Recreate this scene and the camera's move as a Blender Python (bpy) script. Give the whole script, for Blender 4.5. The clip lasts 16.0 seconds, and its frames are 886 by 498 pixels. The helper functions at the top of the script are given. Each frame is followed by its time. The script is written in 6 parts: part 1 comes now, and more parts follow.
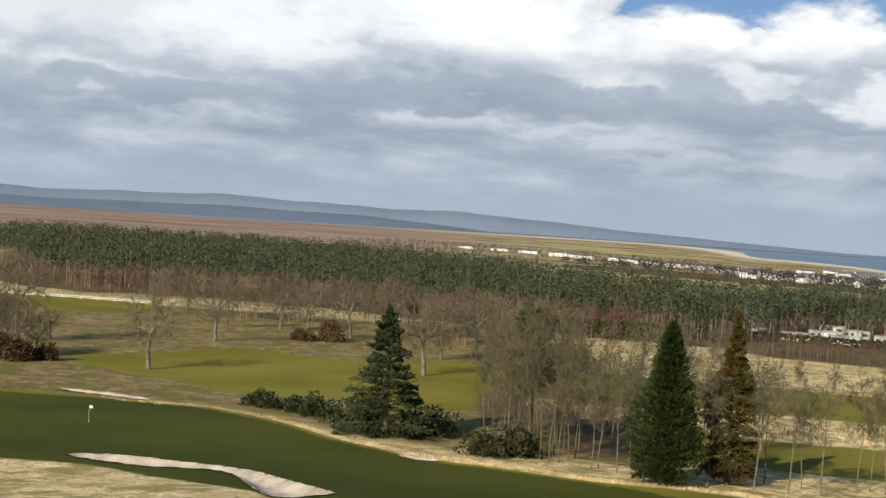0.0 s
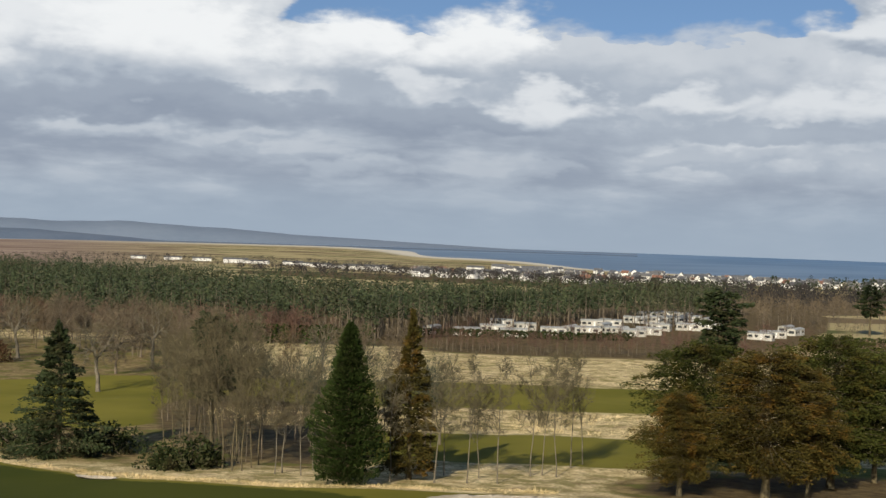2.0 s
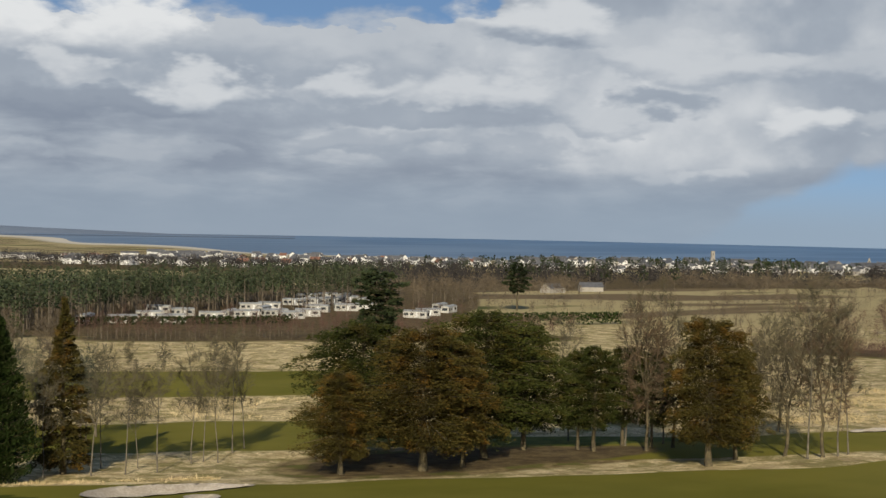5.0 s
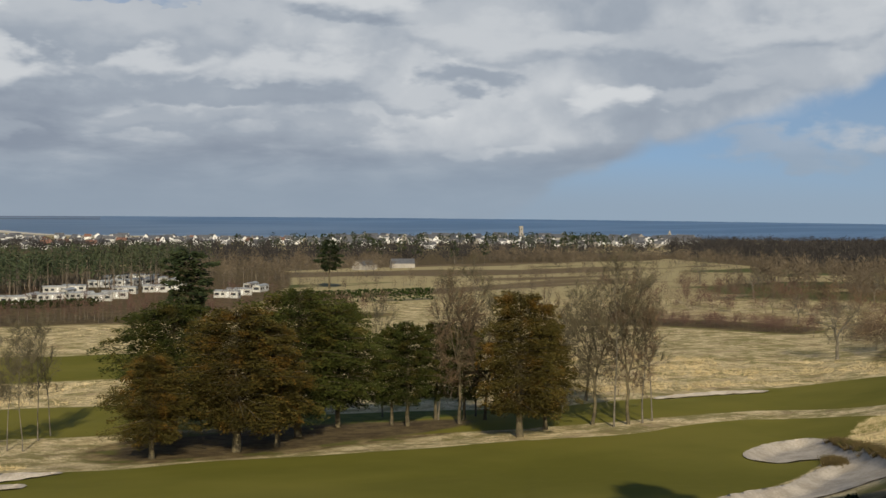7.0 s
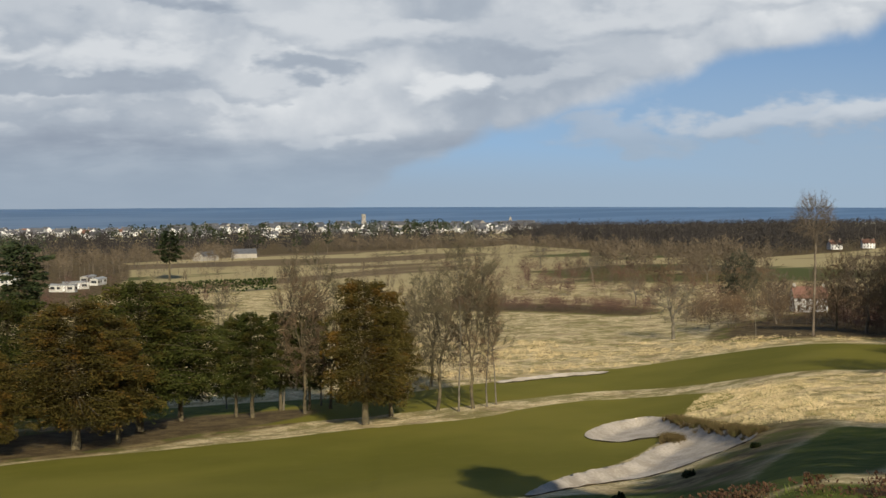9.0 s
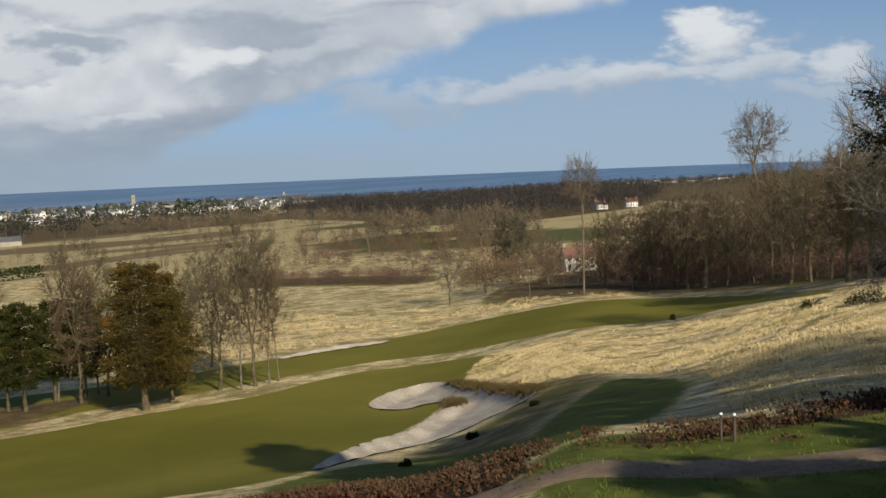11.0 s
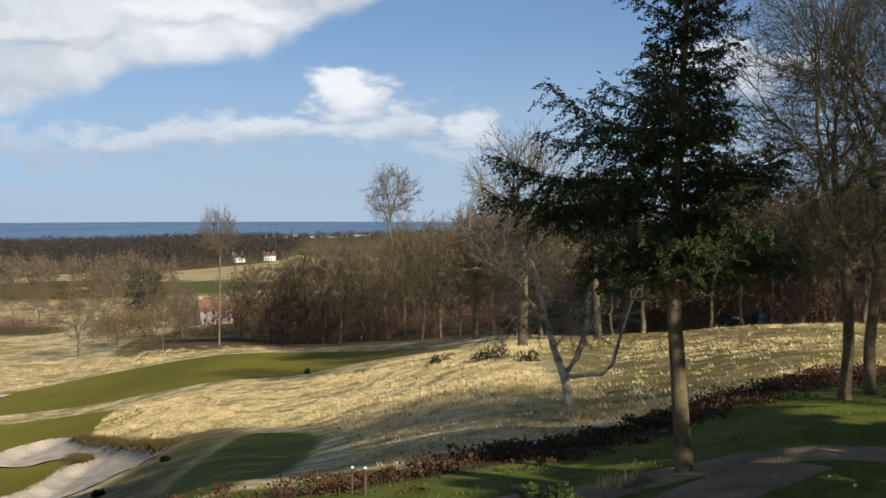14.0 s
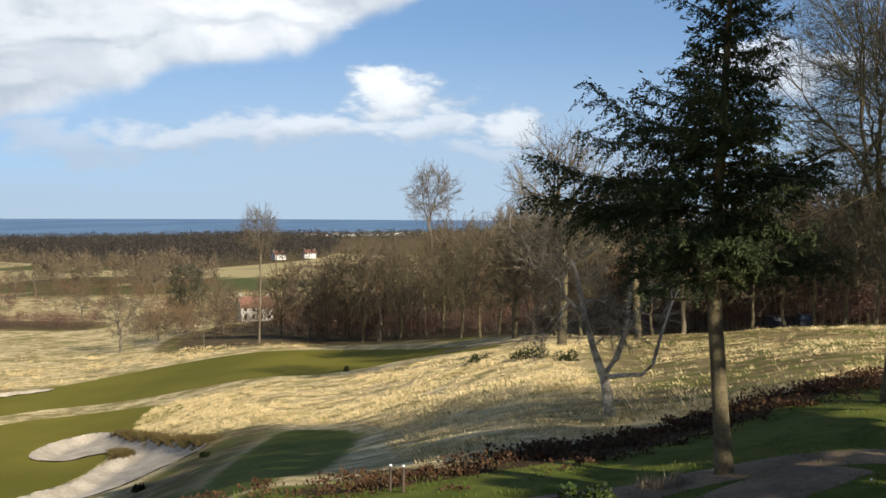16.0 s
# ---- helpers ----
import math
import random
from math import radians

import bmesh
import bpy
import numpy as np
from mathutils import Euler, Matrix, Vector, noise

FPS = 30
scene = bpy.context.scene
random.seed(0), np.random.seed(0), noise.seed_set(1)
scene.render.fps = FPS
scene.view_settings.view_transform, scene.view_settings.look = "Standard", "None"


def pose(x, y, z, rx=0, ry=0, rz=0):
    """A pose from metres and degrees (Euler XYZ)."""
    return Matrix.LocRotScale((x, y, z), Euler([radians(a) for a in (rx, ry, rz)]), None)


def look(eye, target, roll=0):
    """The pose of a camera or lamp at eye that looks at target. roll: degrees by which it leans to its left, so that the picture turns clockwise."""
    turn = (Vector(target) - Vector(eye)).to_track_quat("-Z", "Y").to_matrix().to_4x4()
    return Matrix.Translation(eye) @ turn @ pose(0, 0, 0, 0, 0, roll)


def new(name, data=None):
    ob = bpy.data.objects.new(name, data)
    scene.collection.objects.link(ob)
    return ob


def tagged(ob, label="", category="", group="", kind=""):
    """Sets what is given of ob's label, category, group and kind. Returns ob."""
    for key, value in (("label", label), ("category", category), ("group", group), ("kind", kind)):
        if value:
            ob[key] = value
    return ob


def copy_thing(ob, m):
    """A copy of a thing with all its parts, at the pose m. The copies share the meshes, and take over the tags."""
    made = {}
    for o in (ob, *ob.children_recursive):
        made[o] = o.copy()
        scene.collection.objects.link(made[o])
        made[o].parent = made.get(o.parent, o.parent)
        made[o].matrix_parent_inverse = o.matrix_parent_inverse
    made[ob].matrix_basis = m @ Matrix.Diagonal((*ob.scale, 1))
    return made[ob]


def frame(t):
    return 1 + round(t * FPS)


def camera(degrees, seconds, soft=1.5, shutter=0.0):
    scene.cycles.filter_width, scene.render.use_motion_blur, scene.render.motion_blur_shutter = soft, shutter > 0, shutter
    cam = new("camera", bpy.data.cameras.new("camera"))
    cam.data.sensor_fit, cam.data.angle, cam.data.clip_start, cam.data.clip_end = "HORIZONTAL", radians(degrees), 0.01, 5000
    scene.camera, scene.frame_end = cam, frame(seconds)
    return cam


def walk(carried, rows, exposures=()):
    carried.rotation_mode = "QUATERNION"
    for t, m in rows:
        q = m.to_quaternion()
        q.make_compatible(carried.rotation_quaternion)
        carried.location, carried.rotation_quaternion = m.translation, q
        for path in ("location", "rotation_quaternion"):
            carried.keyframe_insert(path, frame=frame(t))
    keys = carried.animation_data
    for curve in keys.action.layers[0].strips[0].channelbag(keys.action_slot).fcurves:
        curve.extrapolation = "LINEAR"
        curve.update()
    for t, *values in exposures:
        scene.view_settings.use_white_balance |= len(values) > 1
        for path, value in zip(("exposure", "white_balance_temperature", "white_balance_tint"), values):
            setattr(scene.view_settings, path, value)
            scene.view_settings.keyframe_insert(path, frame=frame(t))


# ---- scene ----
# A hillside golf course seen from a high terrace: bearings are degrees clockwise from +y, distances in metres.
cam = camera(36.5, 16.0, soft=1.5)
EYE = Vector((0, 0, 95))


def aim(yaw, pitch, roll):
    y, p = radians(yaw), radians(pitch)
    way = Vector((-math.sin(y) * math.cos(p), math.cos(y) * math.cos(p), math.sin(p)))
    return look(EYE, EYE + way * 100, roll)


PATH = [
    (0.0, aim(0.00, -2.14, 3.62)), (0.5, aim(-3.14, -1.71, 3.55)), (1.0, aim(-6.63, -1.54, 2.73)),
    (1.5, aim(-11.03, -0.87, 1.49)), (2.0, aim(-13.76, -1.29, 1.83)), (2.5, aim(-16.90, -1.47, 1.60)),
    (3.0, aim(-19.53, -1.60, 1.40)), (3.5, aim(-21.81, -1.72, 1.15)), (4.0, aim(-23.97, -1.61, 1.18)),
    (4.5, aim(-26.09, -1.61, 1.21)), (7.0, aim(-36.33, -2.50, 0.55)), (7.5, aim(-37.77, -2.91, 0.49)),
    (8.0, aim(-39.39, -2.81, 0.19)), (10.5, aim(-49.68, -4.09, -1.49)), (11.0, aim(-52.55, -4.35, -2.33)),
    (11.5, aim(-56.17, -4.27, -1.81)), (12.0, aim(-58.90, -4.10, -1.74)), (12.5, aim(-61.90, -3.01, -1.40)),
    (13.0, aim(-64.63, -2.26, -0.40)), (13.5, aim(-66.33, -2.13, -0.05)), (14.0, aim(-67.99, -2.37, 0.04)),
    (14.5, aim(-68.97, -3.13, -0.30)), (15.0, aim(-68.25, -2.68, -0.38)), (15.5, aim(-67.06, -2.33, 0.12)),
    (16.0, aim(-66.29, -2.43, 0.38)),
]
walk(cam, PATH, [(0.0, 0.40), (1.0, 0.32), (2.0, 0.18), (3.0, 0.03), (3.5, -0.05), (4.5, -0.05), (7.0, -0.10), (8.0, 0.12), (10.5, 0.08), (11.5, 0.15), (13.0, 0.40), (14.5, 0.42), (16.0, 0.60)])

# ---- sky and sun ----
SUN_BEARING, SUN_HEIGHT = 211.0, 26.0
sun = new("sun", bpy.data.lights.new("sun", "SUN"))
sun.data.energy, sun.data.angle, sun.data.color = 5.0, radians(0.55), (1.0, 0.90, 0.71)
b, e = radians(SUN_BEARING), radians(SUN_HEIGHT)
to_sun = Vector((math.sin(b) * math.cos(e), math.cos(b) * math.cos(e), math.sin(e)))
sun.matrix_world = look(to_sun * 300, (0, 0, 0))


class Nodes:
    """Short hand for node trees."""

    def __init__(self, tree):
        self.tree = tree

    def add(self, kind, **inputs):
        n = self.tree.nodes.new(kind)
        for k, val in inputs.items():
            self.put(n, k.replace("_", " "), val)
        return n

    def put(self, n, key, val):
        socket = n.inputs[key]
        if isinstance(val, bpy.types.NodeSocket):
            self.tree.links.new(val, socket)
        else:
            socket.default_value = val

    def math(self, op, a, b=0.0, c=0.0, clamp=False):
        n = self.tree.nodes.new("ShaderNodeMath")
        n.operation, n.use_clamp = op, clamp
        for i, val in enumerate((a, b, c)):
            self.put(n, i, val)
        return n.outputs[0]

    def ramp(self, val, lo, hi, to_lo=0.0, to_hi=1.0):
        n = self.tree.nodes.new("ShaderNodeMapRange")
        n.interpolation_type = "SMOOTHSTEP"
        for i, x in enumerate((val, lo, hi, to_lo, to_hi)):
            self.put(n, i, x)
        return n.outputs[0]

    def mix(self, fac, a, b):
        n = self.tree.nodes.new("ShaderNodeMix")
        n.data_type = "RGBA"
        self.put(n, 0, fac)
        self.put(n, 6, a if isinstance(a, bpy.types.NodeSocket) else (*a, 1)[:4])
        self.put(n, 7, b if isinstance(b, bpy.types.NodeSocket) else (*b, 1)[:4])
        return n.outputs[2]

    def noise(self, vec, scale, detail=4.0, rough=0.55, dist=0.0):
        n = self.add("ShaderNodeTexNoise", Scale=scale, Detail=detail, Roughness=rough, Distortion=dist)
        if vec is not None:
            self.put(n, "Vector", vec)
        return n.outputs[0]

    def scaled(self, vec, sx, sy, sz, off=(0, 0, 0)):
        n = self.tree.nodes.new("ShaderNodeMapping")
        self.put(n, "Vector", vec)
        self.put(n, "Scale", (sx, sy, sz))
        self.put(n, "Location", off)
        return n.outputs[0]


def make_sky():
    world = bpy.data.worlds.new("sky")
    scene.world = world
    world.use_nodes = True
    t = world.node_tree
    t.nodes.clear()
    N = Nodes(t)
    sky = t.nodes.new("ShaderNodeTexSky")
    sky.sky_type, sky.sun_disc = "NISHITA", False
    sky.sun_elevation, sky.sun_rotation = radians(SUN_HEIGHT), radians(SUN_BEARING)
    sky.altitude, sky.air_density, sky.dust_density, sky.ozone_density = 100, 1.0, 0.4, 2.0
    geo = t.nodes.new("ShaderNodeTexCoord").outputs["Generated"]
    sep = N.add("ShaderNodeSeparateXYZ", Vector=geo)
    x, y, z = sep.outputs
    u = N.math("MULTIPLY", N.math("ARCTAN2", x, y), 57.2958)
    v = N.math("MULTIPLY", N.math("ARCSINE", z), 57.2958)

    def billows(lift):
        """Heaped cloud: rounded cells within cells, roughened."""
        vv = N.math("MAXIMUM", N.math("ADD", v, lift), 0.02)
        flat = N.math("MULTIPLY", N.math("POWER", vv, 0.8), 2.1)
        p = N.add("ShaderNodeCombineXYZ", X=u, Y=flat, Z=11.3).outputs[0]
        bend = N.add("ShaderNodeTexNoise", Vector=p, Scale=0.35, Detail=4.0, Roughness=0.6)
        q = N.tree.nodes.new("ShaderNodeVectorMath")
        q.operation = "MULTIPLY_ADD"
        N.put(q, 0, bend.outputs["Color"])
        N.put(q, 1, (3.4, 3.4, 0))
        N.put(q, 2, p)
        cells = N.tree.nodes.new("ShaderNodeTexVoronoi")
        cells.feature, cells.normalize = "SMOOTH_F1", True
        for k, val in (("Vector", q.outputs[0]), ("Scale", 0.105), ("Detail", 2.0), ("Roughness", 0.45), ("Lacunarity", 2.2), ("Smoothness", 0.5)):
            N.put(cells, k, val)
        puff = N.math("SUBTRACT", 1.0, cells.outputs["Distance"])
        fbm = N.noise(p, 0.13, 5.0, 0.50)
        return N.math("ADD", N.math("MULTIPLY", puff, 0.78), N.math("MULTIPLY", fbm, 0.34)), fbm

    # the heads and the grey bellies of single clouds, frayed by noise
    pw = N.add("ShaderNodeCombineXYZ", X=u, Y=N.math("MULTIPLY", v, 2.2), Z=5.0).outputs[0]
    fray = N.add("ShaderNodeSeparateColor", Color=N.add("ShaderNodeTexNoise", Vector=pw, Scale=0.26, Detail=4.0, Roughness=0.55).outputs["Color"])
    uw = N.math("ADD", u, N.math("MULTIPLY", N.math("SUBTRACT", fray.outputs[0], 0.5), 9.0))
    vw = N.math("ADD", v, N.math("MULTIPLY", N.math("SUBTRACT", fray.outputs[1], 0.5), 3.6))
    here, fbm = billows(0.0)
    above, _ = billows(0.9)
    # cover: the great bank over the left, open blue to the right and a gap high up
    edge = N.math("SUBTRACT", N.math("ADD", N.math("MULTIPLY", v, 2.9), 39.5), u)
    cover = N.ramp(edge, -8.0, 6.0, -0.30, 0.40)
    hole = N.math("MULTIPLY", N.math("MULTIPLY", N.ramp(vw, 7.3, 8.5), N.ramp(uw, 4.0, 11.0)), N.ramp(uw, 25.5, 33.0, 1.0, 0.0))
    cover = N.math("SUBTRACT", cover, N.math("MULTIPLY", hole, 1.0))
    cover = N.math("SUBTRACT", cover, N.ramp(v, 11.0, 24.0, 0.0, 0.55))
    dens = N.math("ADD", N.math("MULTIPLY_ADD", here, 1.7, -0.52), cover)
    mask = N.ramp(dens, 0.66, 0.84)
    # streaky layers low down, heaped cloud above a base line that sinks to the right
    p = N.add("ShaderNodeCombineXYZ", X=N.math("MULTIPLY", u, 0.12), Y=N.math("MULTIPLY", v, 0.46), Z=1.7).outputs[0]
    streak = N.noise(p, 1.9, 5.0, 0.52, 0.15)
    base = N.ramp(u, 2.0, 44.0, 4.3, 1.6)
    over = N.math("SUBTRACT", v, base)
    heap = N.ramp(N.math("ADD", over, N.math("MULTIPLY", N.math("SUBTRACT", fbm, 0.5), 3.0)), -0.6, 0.9)
    lit = N.math("MULTIPLY", N.math("SUBTRACT", here, above), 2.2)
    low = N.math("ADD", N.ramp(streak, 0.34, 0.70, 0.22, 0.60), N.math("MULTIPLY", lit, 0.3))
    high = N.math("ADD", N.ramp(fbm, 0.35, 0.65, 0.46, 0.70), lit)
    val = N.math("ADD", low, N.math("MULTIPLY", heap, N.math("SUBTRACT", high, low)))
    crisp = N.noise(pw, 0.75, 5.0, 0.56)
    ragged = N.math("MULTIPLY", N.math("SUBTRACT", crisp, 0.5), 1.5)
    # single clouds: bearing, height, half width, half height, tone of the head, tone of the foot, density
    for cu, cv, ru, rv, top, foot, amount in (
            (-15.0, 6.4, 6.0, 2.0, 0.80, 0.40, 0.9), (-3.0, 7.7, 4.0, 1.7, 0.92, 0.50, 0.9), (-8.5, 6.4, 4.8, 1.9, 0.95, 0.38, 0.9), (20.5, 6.9, 3.6, 1.4, 0.80, 0.50, 0.8),
            (25.5, 6.8, 4.2, 1.5, 0.78, 0.46, 0.8), (15.2, 7.3, 3.4, 1.7, 1.0, 0.46, 1.0), (9.8, 7.0, 3.3, 1.8, 1.0, 0.44, 1.0), (2.1, 7.3, 4.6, 2.5, 1.0, 0.46, 1.0),
            (36.5, 6.9, 4.0, 1.3, 0.78, 0.40, 0.7), (32.3, 7.9, 3.6, 1.3, 0.95, 0.20, 1.0), (39.6, 6.3, 4.6, 1.0, 0.88, 0.46, 0.9), (46.8, 5.9, 4.6, 0.8, 0.76, 0.36, 0.8),
            (51.5, 6.7, 4.2, 0.9, 0.86, 0.46, 0.9), (58.0, 7.5, 4.4, 0.9, 0.88, 0.56, 0.9), (50.0, 4.8, 2.8, 1.0, 0.70, 0.46, 0.7), (-12.5, 3.7, 7.0, 0.7, 0.26, 0.20, 0.7),
            (1.5, 4.5, 9.0, 0.75, 0.28, 0.16, 0.85), (13.5, 4.1, 7.0, 0.65, 0.28, 0.16, 0.85), (18.2, 4.9, 2.2, 0.9, 0.98, 0.55, 0.9), (12.8, 5.6, 1.8, 0.8, 0.90, 0.60, 0.7),
            (23.5, 5.1, 2.7, 0.8, 0.92, 0.46, 0.9), (29.7, 5.0, 3.2, 1.0, 0.94, 0.46, 0.9), (34.5, 3.8, 2.2, 0.6, 0.82, 0.46, 0.8), (27.5, 3.8, 6.0, 0.6, 0.36, 0.26, 0.6),
            (37.8, 4.6, 2.6, 0.7, 0.38, 0.28, 0.7), (43.8, 3.6, 2.8, 0.8, 1.0, 0.50, 1.0), (47.6, 4.2, 2.2, 0.6, 0.76, 0.46, 0.8), (37.2, 1.9, 1.6, 0.5, 0.78, 0.46, 0.8),
            (39.0, 1.8, 0.9, 0.45, 0.86, 0.50, 0.8), (-0.5, 3.35, 3.4, 0.55, 0.66, 0.44, 0.8), (-9.5, 2.8, 3.4, 0.4, 0.58, 0.40, 0.7), (9.3, 2.2, 3.2, 0.42, 0.60, 0.42, 0.7),
            (5.0, 3.1, 2.6, 0.4, 0.62, 0.42, 0.7), (17.3, 1.9, 3.0, 0.4, 0.56, 0.42, 0.6), (24.5, 2.7, 3.5, 0.5, 0.58, 0.38, 0.7), (31.0, 2.4, 3.0, 0.4, 0.58, 0.40, 0.7),
            (64.4, 4.35, 2.7, 1.0, 0.94, 0.56, 0.95), (60.4, 2.7, 3.6, 1.0, 0.80, 0.48, 0.9), (56.0, 2.4, 3.6, 0.8, 0.72, 0.48, 0.85), (51.0, 1.9, 3.8, 0.7, 0.62, 0.46, 0.7),
            (65.2, 2.9, 2.2, 0.75, 0.80, 0.50, 0.85), (69.0, 3.0, 2.7, 0.75, 0.84, 0.50, 0.9), (68.0, 1.9, 2.2, 0.5, 0.66, 0.50, 0.7), (80.5, 5.2, 3.2, 0.9, 0.78, 0.52, 0.8)):
        a = N.math("DIVIDE", N.math("SUBTRACT", uw, cu), ru)
        c = N.math("DIVIDE", N.math("SUBTRACT", vw, cv), rv)
        r = N.math("ADD", N.math("ADD", N.math("MULTIPLY", a, a), N.math("MULTIPLY", c, c)), ragged)
        m = N.math("MULTIPLY", N.ramp(r, 1.45, 0.20), amount)
        top = top * (0.88 if 18 < cu < 52 else 1.0)
        shade = N.ramp(N.math("ADD", c, N.math("MULTIPLY", lit, 0.6)), -0.95, 0.15, foot, top)
        val = N.math("ADD", val, N.math("MULTIPLY", m, N.math("SUBTRACT", shade, val)))
        mask = N.math("MAXIMUM", mask, m)
    val = N.math("MINIMUM", N.math("MAXIMUM", val, 0.0), 1.0)
    tone = N.add("ShaderNodeValToRGB", Fac=val)
    ramp = tone.color_ramp
    ramp.elements[0].position, ramp.elements[0].color = 0.0, (0.235, 0.285, 0.38, 1)
    ramp.elements[1].position, ramp.elements[1].color = 1.0, (0.97, 0.99, 1.0, 1)
    mid = ramp.elements.new(0.5)
    mid.color = (0.46, 0.52, 0.60, 1)
    colour = tone.outputs[0]
    lift = N.tree.nodes.new("ShaderNodeVectorMath")
    lift.operation = "ADD"
    N.put(lift, 0, geo)
    N.put(lift, 1, (0, 0, 0.16))
    t.links.new(lift.outputs[0], sky.inputs[0])
    clear = N.tree.nodes.new("ShaderNodeVectorMath")
    clear.operation = "MULTIPLY"
    N.put(clear, 0, sky.outputs[0])
    N.put(clear, 1, (0.077, 0.083, 0.089))
    thin = N.tree.nodes.new("ShaderNodeVectorMath")
    thin.operation = "MULTIPLY"
    N.put(thin, 0, colour)
    N.put(thin, 1, (0.80, 0.80, 0.80))
    seen = N.mix(mask, clear.outputs[0], thin.outputs[0])
    # pale haze low over the water
    haze = N.mix(N.ramp(u, 25.0, 60.0), (0.300, 0.365, 0.445), (0.315, 0.405, 0.505))
    depth = N.math("MAXIMUM", N.ramp(v, 2.8, -0.8, 0.0, 0.92), N.math("MULTIPLY", N.ramp(v, 7.5, -0.5), N.ramp(u, 35.0, 60.0, 0.0, 0.85)))
    depth = N.math("MULTIPLY", depth, N.math("SUBTRACT", 1.0, N.math("MULTIPLY", mask, N.ramp(v, 0.8, 2.2, 0.0, 0.8))))
    seen = N.mix(depth, seen, haze)
    light = N.add("ShaderNodeBackground", Color=seen, Strength=1.0)
    out = t.nodes.new("ShaderNodeOutputWorld")
    t.links.new(light.outputs[0], out.inputs[0])


make_sky()


# ---- materials ----
def material(name, build):
    m = bpy.data.materials.new(name)
    m.use_nodes = True
    t = m.node_tree
    t.nodes.clear()
    N = Nodes(t)
    shader = t.nodes.new("ShaderNodeBsdfPrincipled")
    out = t.nodes.new("ShaderNodeOutputMaterial")
    t.links.new(shader.outputs[0], out.inputs[0])
    build(N, shader)
    return m


def plain(name, dark, light, rough=0.8, scale=1.0, bump=0.3, depth=0.02, by_island=0.0, by_object=0.0, metal=0.0):
    """Two tones mixed by coarse and fine noise, with relief; shade also varies by loose piece or by object."""
    def build(N, shader):
        pos = N.add("ShaderNodeTexCoord").outputs["Object"]
        n = N.math("ADD", N.math("MULTIPLY", N.noise(pos, scale, 3), 0.6), N.math("MULTIPLY", N.noise(pos, scale * 9, 4), 0.4))
        f = N.ramp(n, 0.36, 0.64)
        if by_island:
            r = N.tree.nodes.new("ShaderNodeNewGeometry").outputs["Random Per Island"]
            f = N.math("ADD", N.math("MULTIPLY", f, 1 - by_island), N.math("MULTIPLY", r, by_island))
        if by_object:
            r = N.tree.nodes.new("ShaderNodeObjectInfo").outputs["Random"]
            f = N.math("ADD", N.math("MULTIPLY", f, 1 - by_object), N.math("MULTIPLY", r, by_object))
        N.put(shader, "Base Color", N.mix(f, dark, light))
        N.put(shader, "Roughness", rough)
        N.put(shader, "Metallic", metal)
        if bump:
            bp = N.add("ShaderNodeBump", Strength=bump, Distance=depth, Height=N.noise(pos, scale * 14, 5))
            N.put(shader, "Normal", bp.outputs[0])
    return material(name, build)


def leafy(name, dark, light, tint, rough=0.65, scale=0.35, patch=0.0):
    """Foliage: clump to clump variation, some light through the leaf."""
    def build(N, shader):
        pos = N.add("ShaderNodeTexCoord").outputs["Object"]
        r = N.tree.nodes.new("ShaderNodeNewGeometry").outputs["Random Per Island"]
        o = N.tree.nodes.new("ShaderNodeObjectInfo").outputs["Random"]
        own = N.math("ADD", N.math("MULTIPLY", r, 0.7), N.math("MULTIPLY", o, 0.3))
        if patch:
            own = N.math("ADD", N.math("MULTIPLY", own, 0.35), N.math("MULTIPLY", N.ramp(N.noise(pos, patch, 2), 0.35, 0.65), 0.65))
        c = N.mix(own, dark, light)
        c = N.mix(N.math("MULTIPLY", N.ramp(N.noise(pos, scale, 3), 0.5, 0.68), 0.75), c, tint)
        N.put(shader, "Base Color", c)
        N.put(shader, "Roughness", rough)
        N.put(shader, "Specular IOR Level", 0.12)
    return material(name, build)


